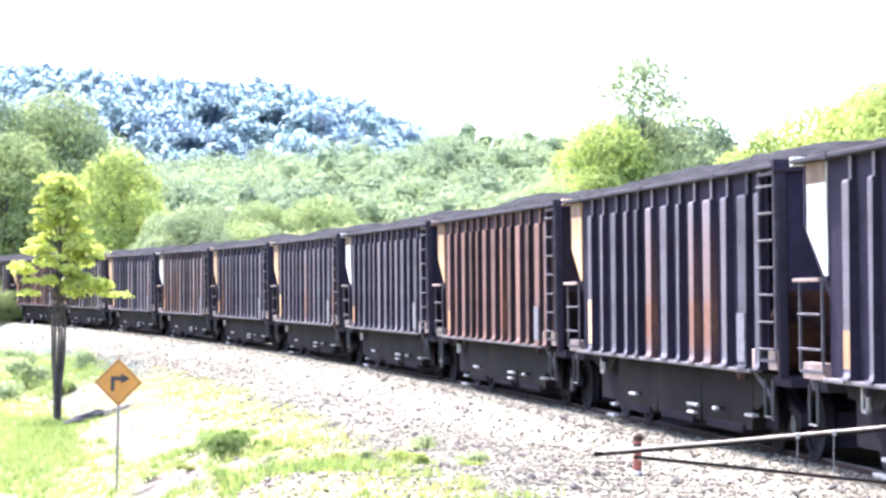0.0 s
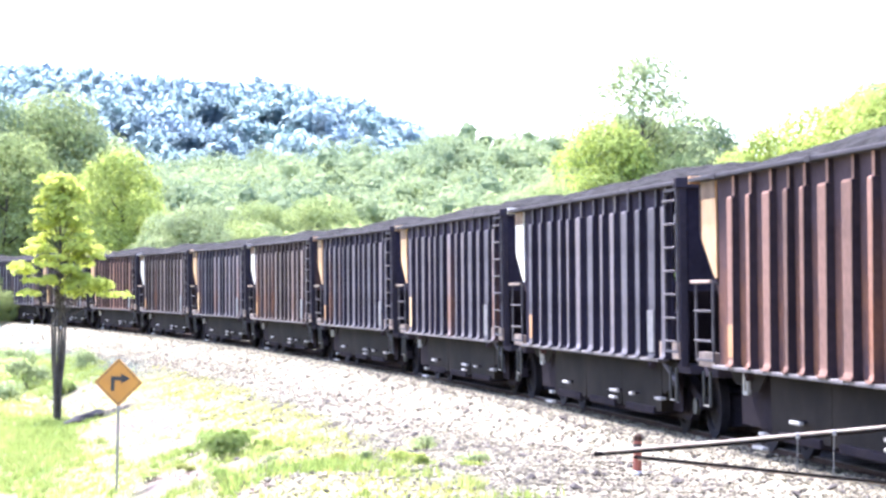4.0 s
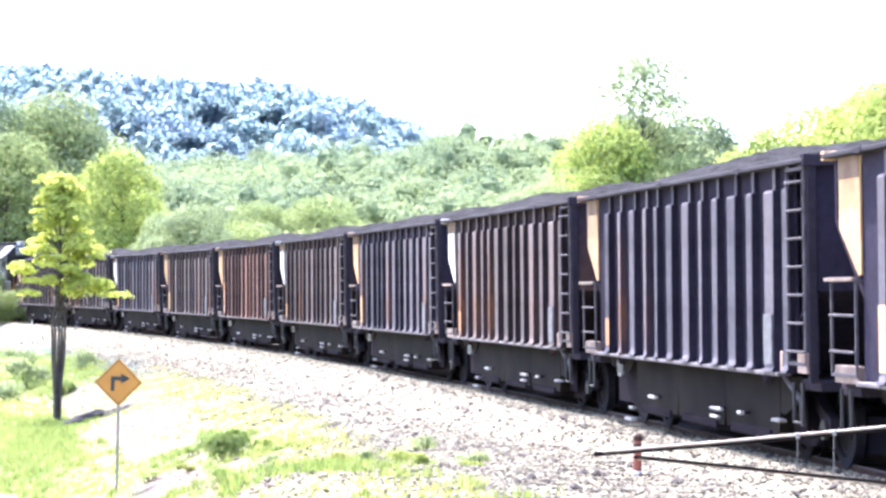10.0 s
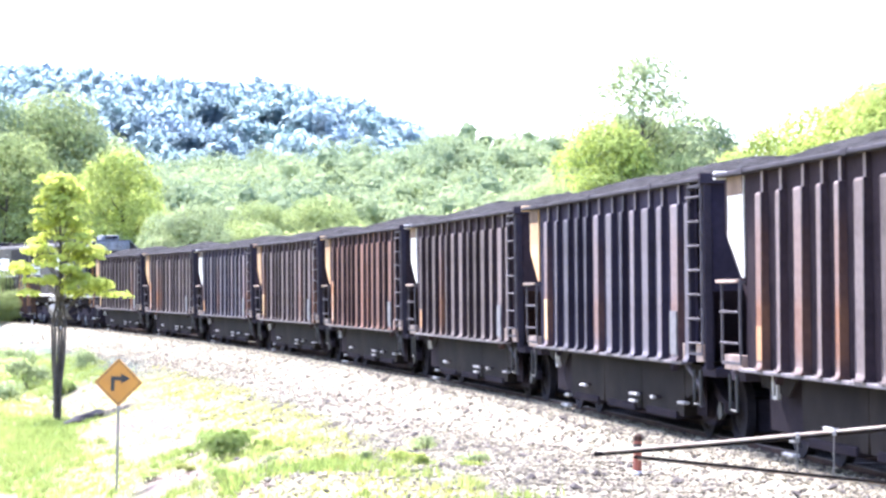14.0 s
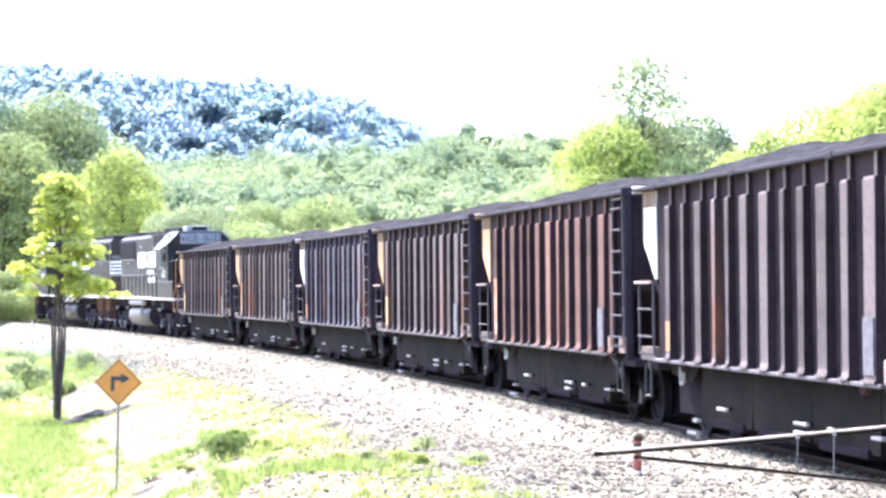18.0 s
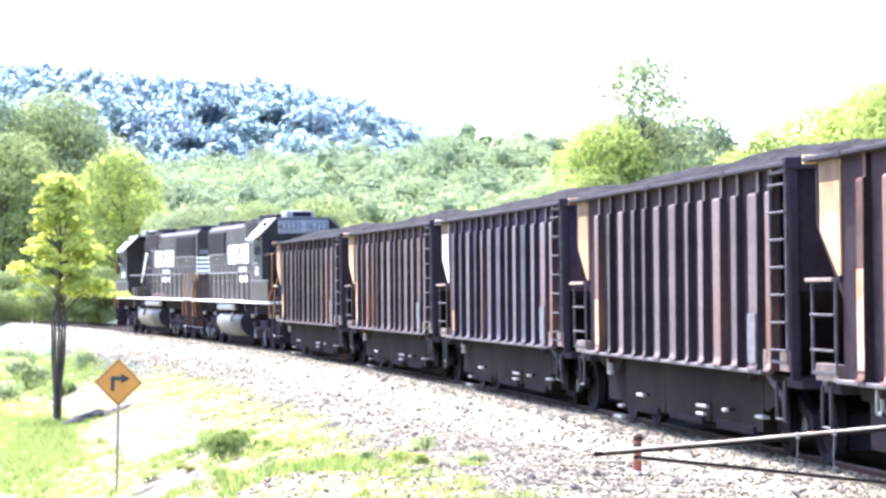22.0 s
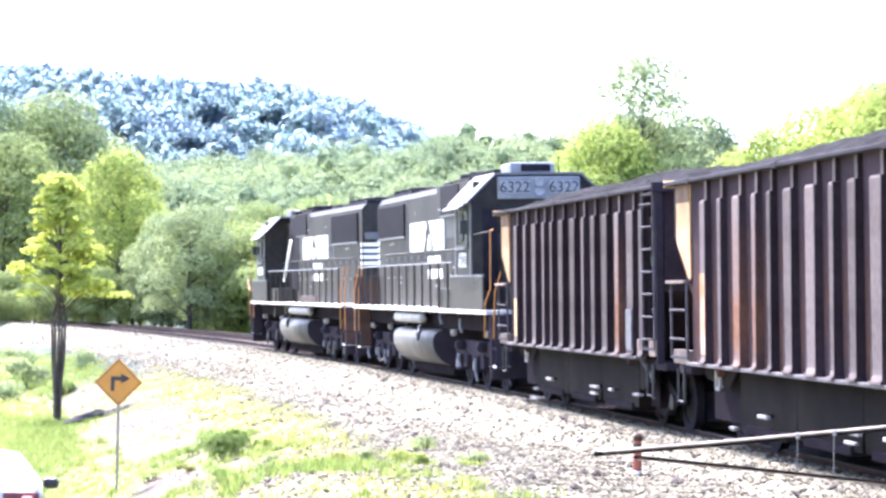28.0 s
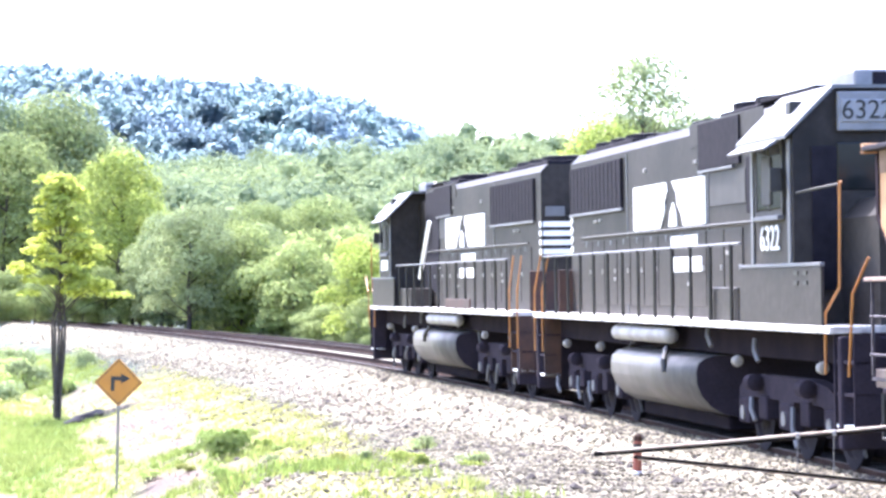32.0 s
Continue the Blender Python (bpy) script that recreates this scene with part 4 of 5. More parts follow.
        for x, z in ((-7.3, 3.45), (-6.9, 3.46), (-3.2, 4.2), (0.3, 4.18), (-0.2, 2.3), (2.2, 2.75), (-5.6, 2.4)):
            part("lug", boxes((x - 0.07, x + 0.07, o - 0.035, o + 0.035, z - 0.03, z + 0.03, 0.01)), "chrome", hood)
        for x in (-4.62, 1.02):  # upright seams of the hood panels
            part("hood_seam", boxes((x - 0.02, x + 0.02, o - 0.014, o + 0.014, 1.80, 4.55)), "board", hood)
        # fuel tank's air reservoir
        bm = shape(lathe, [(0.02, -1.95), (0.10, -1.93), (0.125, -1.85), (0.125, 1.85), (0.10, 1.93), (0.02, 1.95)], Matrix.Translation((-1.2, sgn * 1.36, 1.52)) @ RY, 16)
        part("air_reservoir", bm, "tank_pale", lo, "pale grey air reservoir", smooth=True)
        for x, z in ((3.95, 1.22), (8.05, 1.24), (-5.3, 1.23), (-8.3, 1.22)):
            part("brake_cylinder_head", shape(lathe, [(0.02, 0.0), (0.07, 0.01), (0.085, 0.10), (0.06, 0.14), (0.02, 0.15)], Matrix.Translation((x - 0.08, sgn * 1.20, z)) @ RY, 14), "chrome", lo)
        for x, z0, z1 in ((2.55, 1.40, 1.70), (5.1, 1.25, 1.55), (4.9, 0.45, 0.75), (6.9, 0.2, 0.7), (-8.9, 0.3, 0.6), (-7.0, 0.25, 0.65), (-6.0, 0.25, 0.6), (-2.6, 1.35, 1.66)):
            part("pipe_stub", shape(tube, [(x, sgn * 1.26, z1), (x + 0.05, sgn * 1.28, (z0 + z1) / 2), (x + 0.18, sgn * 1.26, z0)], 0.035, 6), "board", lo)
        # steps at both ends with upright grab irons
        for x0, x1 in ((9.3, 10.1), (-10.15, -9.3)):
            for k in range(3):
                part("step", boxes((x0, x1, sgn * 1.28 - 0.14, sgn * 1.28 + 0.14, 0.58 + 0.38 * k, 0.62 + 0.38 * k)), "white" if k == 0 else "under", lo)
            for q in (x0, x1 - 0.03):
                part("step_side", boxes((q, q + 0.03, sgn * 1.28 - 0.16, sgn * 1.28 + 0.16, 0.55, 1.70)), "under" if x0 > 0 else "end_rust", lo)
            for x in (x0 + 0.03, x1 - 0.03):
                q = 0.35 if x > 0 else -0.35
                bm = bmesh.new()
                tube(bm, ([(9.07, sgn * 1.47, 1.20), (9.09, sgn * 1.47, 1.93), (9.62, sgn * 1.45, 2.24), (9.68, sgn * 1.45, 3.48), (9.25, sgn * 1.3, 3.50)] if x < 9.7 else [(10.0, sgn * 1.47, 1.20), (10.19, sgn * 1.47, 2.17), (10.75, sgn * 1.45, 2.58)]) if x > 0 else [(x, sgn * 1.47, 1.05), (x, sgn * 1.47, 2.2), (x + 0.1, sgn * 1.35, 2.9)], 0.018, 8)
                part("grab_iron", bm, "yellow", lo, "yellow painted grab iron")
        if dark_cabinet:
            # darker cabinet side, with a pale hose hanging down it
            plate("clean_panel", 2.3, 4.17, 2.15, 4.66, "loco_dark", 0.03, "plain black panel")
            bm = bmesh.new()
            tube(bm, [(0.5, sgn * 1.40, 3.85), (0.9, sgn * 1.42, 3.4), (1.35, sgn * 1.45, 2.8), (1.6, sgn * 1.46, 2.5)], 0.05, 8)
            part("hose", bm, "white", lo, "white hose hanging by the handrail")
            part("red_panel", boxes((-5.2, -2.2, sgn * 1.50 - 0.02, sgn * 1.50 + 0.02, 1.80, 2.02, 0.01)), "dark_red", lo)
    # roof furniture
    part("roof_vent", boxes((-9.2, -5.2, -0.6, 0.6, 4.76, 4.86, 0.02)), "loco_dark", hood)
    for k in range(3):
        part("radiator_fan", shape(lathe, [(0.55, 4.86), (0.55, 4.95), (0.45, 4.97), (0.1, 4.97)], pose(-8.5 + k * 1.3, 0, 0), 18), "loco_dark", hood)
    part("exhaust_outlet", boxes((-2.2, -1.2, -0.28, 0.28, 4.76, 4.94, 0.02)), "loco_dark", hood)
    part("roof_vent", boxes((0.9, 3.1, -0.6, 0.6, 4.76, 4.88, 0.03)), "loco_dark", hood)
    part("roof_walk", boxes((3.0, 5.7, -0.55, 0.55, 4.88, 4.94, 0.01)), "loco_dark", hood)
    for x in (3.3, 5.2):
        part("roof_bracket", boxes((x, x + 0.1, -0.5, 0.5, 4.5, 4.88)), "loco_dark", hood)
    for x in (1.35, 2.6):
        part("brake_fan", shape(lathe, [(0.5, 4.88), (0.5, 5.0), (0.4, 5.02), (0.08, 5.02)], pose(x, 0, 0), 18), "loco_dark", hood)
    for k in range(3):
        part("roof_hatch", boxes((-4.6 + k * 0.8, -3.95 + k * 0.8, -0.5, 0.5, 4.76, 4.84, 0.02)), "loco_dark", hood)
    part("horn", shape(lathe, [(0.03, 0.0), (0.035, 0.3), (0.09, 0.42)], Matrix.Translation((5.75, 0.25, 4.93)) @ RY, 10), "board", hood)
    part("antenna", shape(tube, [(6.6, 0.75, 4.77), (6.6, 0.75, 5.2)], 0.012, 6), "black", lo)
    part("cab_door", boxes((7.83, 7.88, -1.25, -0.92, 2.2, 4.0, 0.01)), "loco_dark", lo)
    for sgn in (-1, 1):
        bm = bmesh.new()
        tube(bm, [(7.9, sgn * 1.46, 3.42), (8.6, sgn * 1.40, 3.45), (9.15, sgn * 1.30, 3.48)], 0.018, 6)
        part("front_rail", bm, "dusty", lo)
        part("wing_mirror", boxes((7.5, 7.56, sgn * 1.62 - 0.08, sgn * 1.62 + 0.08, 3.45, 3.75, 0.01)), "black", lo)
        part("window_sill", boxes((6.2, 7.45, sgn * 1.53 - 0.05, sgn * 1.53 + 0.05, 3.10, 3.16, 0.01)), "board", lo)
        part("battery_box", boxes((3.2, 4.9, sgn * 1.15 - 0.28, sgn * 1.15 + 0.28, 1.76, 2.25, 0.02)), "loco", lo)
        bm = bmesh.new()
        tube(bm, [(-8.4, sgn * 0.86, 3.17), (3.9, sgn * 0.86, 3.17)], 0.022, 6)
        part("conduit", bm, "dusty", hood)
        for k in range(11):
            part("door_latch", boxes((-7.72 + k * 1.06, -7.66 + k * 1.06, sgn * 0.86 - 0.01, sgn * 0.86 + 0.01, 2.5, 2.58)), "chrome", hood)
        for x in (-6.3, 6.0):
            bm = shape(lathe, [(0.02, 0.0), (0.11, 0.02), (0.12, 0.3), (0.04, 0.33)], Matrix.Translation((x + 1.1, sgn * 1.2, 0.95)) @ RY, 12)
            part("brake_cylinder", bm, "under", lo)
            bm = shape(lathe, [(0.02, 0.0), (0.11, 0.02), (0.12, 0.3), (0.04, 0.33)], Matrix.Translation((x - 1.4, sgn * 1.2, 0.95)) @ RY, 12)
            part("brake_cylinder", bm, "under", lo)
            part("sand_pipe", shape(tube, [(x + 2.6, sgn * 1.05, 1.4), (x + 2.65, sgn * 0.95, 0.6), (x + 2.5, sgn * 0.8, 0.15)], 0.025, 6), "board", lo)
    # cab: upright sides, roof sloping to both eaves
    bm = bmesh.new()
    prism(bm, [(-CABW + 0.015, 1.76), (-CABW + 0.015, 4.16), (-0.95, 4.72), (0.95, 4.72), (CABW - 0.015, 4.16), (CABW - 0.015, 1.76)], "x", 5.95, 7.85)
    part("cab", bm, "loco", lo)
    # roof paler than the cab, its sunlight put into the colour
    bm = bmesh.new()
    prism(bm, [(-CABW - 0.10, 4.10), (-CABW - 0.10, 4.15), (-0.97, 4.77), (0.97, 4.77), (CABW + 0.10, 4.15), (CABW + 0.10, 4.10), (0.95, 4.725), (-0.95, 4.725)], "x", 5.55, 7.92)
    part("cab_roof", bm, "board", lo, "sloping cab roof, sunlight put into its pale grey")
    cool = part("cooling_unit", boxes((6.2, 7.3, -0.50, 0.50, 4.77, 5.02, 0.04)), "board_mid", lo)
    part("unit_grille", boxes((7.295, 7.32, -0.26, 0.40, 4.82, 4.98, 0.01)), "loco_dark", cool)
    for k in range(4):
        part("zebra_stripe", boxes((-9.572, -9.556, -0.80, 0.80, 2.93 + k * 0.185, 3.04 + k * 0.185)), "white", hood)
    part("end_number_board", boxes((-9.60, -9.556, 0.35, 0.75, 3.70, 3.90, 0.01)), "board", hood)
    bd = part("number_board", boxes((7.86, 7.96, -0.92, 0.92, 4.19, 4.68, 0.02)), "board_mid", lo, "grey number board panel over the cab front")
    for sgn in (-1, 1):
        part("board_face", boxes((7.955, 7.985, sgn * 0.55 - 0.33, sgn * 0.55 + 0.33, 4.30, 4.58, 0.01)), "board_pale", bd)
        letters(number, 0.34, "black", bd, pose(7.99, sgn * 0.55, 4.44, 90, 0, 90))
        part("front_window", boxes((7.83, 7.87, sgn * 0.62 - 0.30, sgn * 0.62 + 0.30, 3.45, 4.05, 0.02)), "glass", lo)
    for z in (4.36, 4.56):
        part("headlight", shape(lathe, [(0.10, 7.95), (0.10, 8.02), (0.07, 8.0), (0.01, 7.99)], Matrix.Translation((0, 0, z)) @ RY, 14), "board_pale", bd)
    bm = bmesh.new()
    prism(bm, [(-0.85, 1.76), (-0.85, 3.1), (-0.6, 3.35), (0.6, 3.35), (0.85, 3.1), (0.85, 1.76)], "x", 7.85, 9.3)
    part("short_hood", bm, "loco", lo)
    bm = bmesh.new()
    tube(bm, [(8.6, -0.5, 3.3), (8.6, -0.5, 3.6), (8.75, -0.42, 3.68), (9.1, -0.2, 3.66)], 0.09, 10)
    part("vent_pipe", bm, "board", lo, "grey bent vent pipe on the nose")
    # both ends: plates, couplers, hoses
    for e, x in ((1, 9.55), (-1, -10.0)):
        part("pilot", boxes((x - 0.08, x + 0.08, -1.45, 1.45, 0.32, 1.66, 0.03)), "under", lo)
        bm = bmesh.new()
        tip = 10.94 if e > 0 else -11.05
        tube(bm, [(x, 0, 0.88), (tip - e * 0.2, 0, 0.86)], 0.10, 8)
        box(bm, tip - e * 0.3, tip, -0.15, 0.15, 0.70, 1.02, 0.05)
        part("coupler", bm, "under", lo)
        for y in (-0.5, 0.5):
            bm = bmesh.new()
            tube(bm, [(x + e * 0.08, y, 0.95), (x + e * 0.3, y, 0.8), (x + e * 0.32, y, 0.45), (x + e * 0.2, y, 0.3)], 0.03, 6)
            part("air_hose", bm, "black", lo)
    part("end_panel", boxes((-9.62, -9.56, -1.10, 1.10, 1.78, 2.6, 0.02)), "end_rust", lo, "rusty orange-brown end platform panel")
    # fuel tank with rounded shoulders
    bm = bmesh.new()
    pr = [(-0.9, 1.27), (-1.22, 1.26), (-1.36, 1.22), (-1.45, 1.14), (-1.48, 1.02), (-1.47, 0.85), (-1.40, 0.68), (-1.26, 0.52), (-1.05, 0.40), (-0.8, 0.36)]
    pr = pr + [(-a, b) for a, b in pr[::-1]]
    prism(bm, pr, "x", -3.15, 2.65)
    # tank ends get dark caps: the shade on them is put into colour
    for x0, x1 in ((-3.16, -3.153), (2.653, 2.66)):
        part("tank_end", shape(prism, [(a * 0.99, 0.79 + (b - 0.79) * 0.99) for a, b in pr], "x", x0, x1), "under", lo)
    part("fuel_tank", bm, "tank", lo, "dusty pale grey fuel tank", smooth=True)
    # dark block added to close the gap below the tank with shade
    part("tank_keel", boxes((-3.0, 2.5, -0.95, 0.95, 0.17, 0.38, 0.03)), "bay", lo)
    for sgn in (-1, 1):
        part("fuel_filler", shape(tube, [(0.6, sgn * 1.40, 1.34), (0.75, sgn * 1.50, 1.15), (0.8, sgn * 1.50, 0.98)], 0.05, 8), "black", lo)
    for x in (-6.3, 6.0):
        truck(lo, x, 4.7, LOCO_FRAME, LOCO_WHEEL, 0.508, (-2.05, 0.0, 2.05), LOCO_CAP, 1.14)
    return lo


KIND = {"grey": "steel_grey", "brown": "steel_brown", "red": "steel_red"}
WAGONS = [("brown", "orange"), ("brown", "amber"), ("grey", "pale"), ("brown", "orange"), ("red", "amber"), ("brown", "pale"), ("grey", "amber"), ("brown", "pale"), ("grey", "orange"), ("grey", "amber"), ("grey", "pale"), ("red", "orange"), ("grey", "amber"), ("grey", "pale")]
LABEL = {"grey": "weathered black-grey ribbed steel hopper wagon heaped with coal", "brown": "brownish weathered ribbed steel hopper wagon heaped with coal", "red": "rust-red weathered ribbed steel hopper wagon heaped with coal"}
HOPPERS, models = [], {}
for k, (c, pl) in enumerate(WAGONS):
    if (c, pl) not in models:
        ob = models[c, pl] = hopper(KIND[c], pl, LABEL[c], k)
    else:
        ob = copy_thing(models[c, pl], Matrix.Identity(4))
    HOPPERS.append((ob, k * PITCH + 6.525, 4.85, 0))
NEAR_LOCO = locomotive("black diesel locomotive with white emblem and yellow grab irons", "6322")
FAR_LOCO = locomotive("black diesel locomotive coupled back to back with its twin", "", True)
TRAIN = HOPPERS + [(NEAR_LOCO, -11.656, 6.2, 0), (FAR_LOCO, -33.75, 6.2, 180)]
ROLLING = []  # each wheelset, its radius, and which way its vehicle faces
for ob, _u, _half, turn in TRAIN:
    for o in ob.children_recursive:
        if o.name.startswith("wheelset"):
            ROLLING.append((o, o.matrix_basis.translation.copy(), -1 if turn else 1))


# ---- trees ----
def leaves(rng, lobes, n, size, hang=0.3, wild=0.32):
    """Leaf clumps as small folded quads on the shells of ball-like lobes (x, y, z, rx, ry, rz): vertices and faces."""
    L = np.array(lobes, float)
    area = L[:, 3] * L[:, 5]
    k = rng.choice(len(L), n, p=area / area.sum())
    d = rng.normal(size=(n, 3))
    d /= np.linalg.norm(d, axis=1)[:, None]
    d[:, 2] = np.where(d[:, 2] < -0.3, -d[:, 2] * 0.8, d[:, 2])
    rad = 1 - np.abs(rng.normal(0, 0.16, n)) + (rng.random(n) < 0.15) * rng.random(n) * 0.30
    c = L[k, :3] + d * L[k, 3:] * rad[:, None]
    nrm = d + rng.normal(0, wild, (n, 3)) + np.array([0, 0, hang])
    nrm /= np.linalg.norm(nrm, axis=1)[:, None]
    a = np.cross(nrm, rng.normal(size=(n, 3)))
    a /= np.linalg.norm(a, axis=1)[:, None]
    b = np.cross(nrm, a)
    s = (size * rng.uniform(0.55, 1.35, n))[:, None]
    v = np.stack([c - a * s * 0.5, c - b * s * 0.30 + nrm * s * 0.08, c + a * s * 0.5, c + b * s * 0.30 + nrm * s * 0.08], 1).reshape(-1, 3)
    f = np.arange(n * 4).reshape(n, 4)
    return v, f


def ball_lobes(rng, h0, h1, width, count, squash=0.8, fat=1.0):
    """Lobes that fill a rounded crown between two heights."""
    out = []
    for i in range(count):
        t = (i + 0.5) / count
        z = h0 + (h1 - h0) * t
        r = width * 0.5 * math.sin(math.pi * min(0.97, 0.18 + 0.82 * t)) ** 0.7
        a = i * 2.4 + rng.uniform(-0.5, 0.5)
        q = width * rng.uniform(0.17, 0.28) * fat
        out.append((math.cos(a) * r * 0.62, math.sin(a) * r * 0.62, z, q, q, q * squash * (h1 - h0) / width * 0.9 + q * 0.2))
    return out


def limbs(bm, rng, height, r, lobes, bend=0.03):
    """Tapered trunk and a limb to each lobe."""
    pts = [Vector((math.sin(k * 1.7) * bend * height * 0.3, math.cos(k * 1.3) * bend * height * 0.3, height * k / 6 - 0.3)) for k in range(7)]
    tube(bm, pts, [r * (1.25 if k == 0 else 1) * (1 - k / 7.2) + 0.015 for k in range(7)], 8)
    for x, y, z, *_ in lobes:
        z0 = max(height * 0.18, z - 0.35 * math.hypot(x, y) - height * 0.12)
        z0 = min(z0, height * 0.85)
        base = pts[0].lerp(pts[-1], z0 / height)
        mid = base.lerp(Vector((x, y, z)), 0.5) + Vector((0, 0, -0.04 * height))
        tube(bm, [base, mid, Vector((x, y, z))], [r * 0.42, r * 0.25, r * 0.08], 5)


TREES = {}


def tree_kind(key, seed, height, width, crown_from, lobes, n, size, leaf, trunk_r, airy=False, shape_lobes=None):
    rng = np.random.default_rng(seed)
    lb = shape_lobes or ball_lobes(rng, crown_from, height * 0.93, width, lobes)
    if airy:
        lb = [(x, y, z, rx * 0.75, ry * 0.75, rz * 0.6) for x, y, z, rx, ry, rz in lb]
    v, f = leaves(rng, lb, n, size)
    bm = bmesh.new()
    limbs(bm, rng, height * 0.85, trunk_r, lb)
    TREES[key] = (cloud("crown", v.tolist(), f.tolist(), leaf), to_mesh("trunk", bm, "bark"), height)


def plant(key, name, label, x, y, height, turn=0.0, sink=0.0, group="", wide=1.0, cat="tree"):
    crown, trunk, h = TREES[key]
    k = height / h
    ob = tagged(new(name), label, cat, group=group)
    ob.matrix_basis = Matrix.LocRotScale((x, y, float(ground_z(np.array([x]), np.array([y]))[0]) - sink), Euler((0, 0, turn)), (k * wide, k * wide, k))
    part("trunk", trunk, None, ob)
    part("crown", crown, None, ob)
    return ob


def abeam(x, Y):
    """Across-place of the column x at the depth Y."""
    return (x - 784) / 4602.0 * Y


tree_kind("oak", 1, 14, 11, 3.5, 16, 15000, 0.30, "leaf_near", 0.22)
tree_kind("oak_dark", 2, 14, 10, 3.0, 16, 15000, 0.30, "leaf_dark", 0.22)
tree_kind("lime", 3, 10, 7, 1.5, 14, 12000, 0.23, "leaf_lime", 0.14)
tree_kind("pale", 4, 9, 7, 1.0, 14, 12000, 0.23, "leaf_pale", 0.14)
tree_kind("shrub", 5, 5, 5.5, 0.6, 11, 7000, 0.20, "leaf_near", 0.07)
tree_kind("shrub_lime", 6, 5, 4.6, 0.5, 10, 7000, 0.19, "leaf_lime", 0.07)
tree_kind("airy", 7, 17, 7.6, 6.5, 30, 7000, 0.24, "leaf_pale", 0.09, airy=True)
rng8 = np.random.default_rng(81)
young = [(-0.15, 0, 7.75, 0.55, 0.5, 0.30), (0.05, 0.1, 7.45, 0.62, 0.5, 0.28), (-0.3, 0, 7.1, 0.45, 0.4, 0.3)]
for _k in range(76):  # tiers of flat leafy boughs that widen downwards, with gaps between
    _z = 4.15 + 3.6 * rng8.random() ** 1.1
    _w = 0.15 + 1.25 * (1 - (_z - 4.15) / 4.0) * rng8.uniform(0.35, 1.1)
    _a = rng8.uniform(0, 6.28)
    _q = rng8.uniform(0.22, 0.42) * (0.75 + 0.25 * (7.8 - _z) / 3.7)
    young.append((math.cos(_a) * _w, math.sin(_a) * _w * 0.8, _z - 0.12 * _w, _q, _q, rng8.uniform(0.13, 0.26)))
tree_kind("young", 8, 8.2, 3.2, 3, 10, 7600, 0.15, "leaf_young", 0.09, shape_lobes=young)
stems = bmesh.new()
for dx, dy, top in ((0.0, 0.0, 7.6), (-0.11, 0.05, 4.6), (0.10, -0.04, 4.9), (0.04, 0.10, 3.4), (-0.05, -0.1, 3.7)):
    tube(stems, [(dx * 0.5, dy * 0.5, -0.3), (dx * 0.7, dy, 0.9), (dx * 1.4, dy, 2.0), (dx * 1.7, dy, 3.2), (dx * 0.5, dy * 0.5, 3.3 + (top - 3.3) * 0.5), (dx * 0.4 - 0.1, 0, top)], [0.055, 0.045, 0.038, 0.033, 0.03, 0.01], 7)
for x, y, z, *_ in young:
    tube(stems, [(0, 0, max(3.2, z - 0.9)), (x * 0.5, y * 0.5, z - 0.3), (x, y, z)], [0.016, 0.011, 0.005], 5)
TREES["young"] = (TREES["young"][0], to_mesh("trunk", stems, "bark"), 8.2)
plant("young", "young_tree", "slender young tree with yellow-green leaves on the bank", -12.5, 85.0, 8.3, wide=1.25)

R = random.Random(5)
for k in range(16):
    plant("shrub", "bush", "low shaded bush under the trees beyond the tracks", abeam(-20 + k * 14, 160 + (k % 3) * 4), 160.0 + (k % 3) * 4, R.uniform(2.0, 3.6), R.uniform(0, 6), group="bushes beyond the tracks", cat="bush")
for x, Y, h, key in ((-40, 185, 15, "oak_dark"), (8, 178, 12.6, "oak"), (60, 190, 15.2, "oak"), (112, 192, 16.2, "pale"), (165, 196, 13.6, "pale"), (215, 194, 11, "pale"), (140, 180, 9.5, "oak"), (175, 178, 8, "pale")):
    plant(key, "tree", "tall leafy tree at the edge of the wood beyond the tracks", abeam(x, Y), Y, h, R.uniform(0, 6), group="trees beyond the tracks")
for x, Y, h, key in ((212, 165, 10.6, "lime"), (238, 168, 8.5, "lime"), (290, 158, 6.5, "pale"), (345, 160, 6.0, "shrub"), (400, 150, 5.5, "shrub"), (455, 155, 6.6, "pale"), (520, 145, 5.8, "shrub"), (565, 150, 6.4, "shrub"), (640, 132, 5.6, "shrub_lime"), (690, 135, 6.0, "shrub"), (250, 170, 6.0, "shrub"), (470, 170, 8.5, "oak"), (560, 172, 9.0, "oak"), (380, 175, 8.0, "pale")):
    plant(key, "bush" if "shrub" in key else "tree", "dense leafy bush beside the second track" if "shrub" in key else "young broadleaf tree beside the second track", abeam(x, Y), Y, h, R.uniform(0, 6), group="bushes beyond the tracks", cat="bush" if "shrub" in key else "tree")
for k in range(24):
    x, Y = 255 + k * 19 + R.uniform(-9, 9), R.uniform(142, 186)
    plant(R.choice(["shrub", "shrub", "pale", "shrub_lime"]), "bush", "tangled leafy bush in the hedge beyond the second track", abeam(x, Y), Y, R.uniform(3.4, 7.2), R.uniform(0, 6), group="bushes beyond the tracks", cat="bush", wide=R.uniform(0.8, 1.25))
for k in range(36):  # a low hedge follows the second track
    q = beside(-112 + k * 2.1, -R.uniform(9.8, 12.0))
    plant(R.choice(["shrub", "shrub", "shrub_lime"]), "bush", "low leafy hedge bush beside the second track", q.x, q.y, R.uniform(1.5, 3.0), R.uniform(0, 6), group="bushes beyond the tracks", cat="bush", wide=R.uniform(1.0, 1.4))
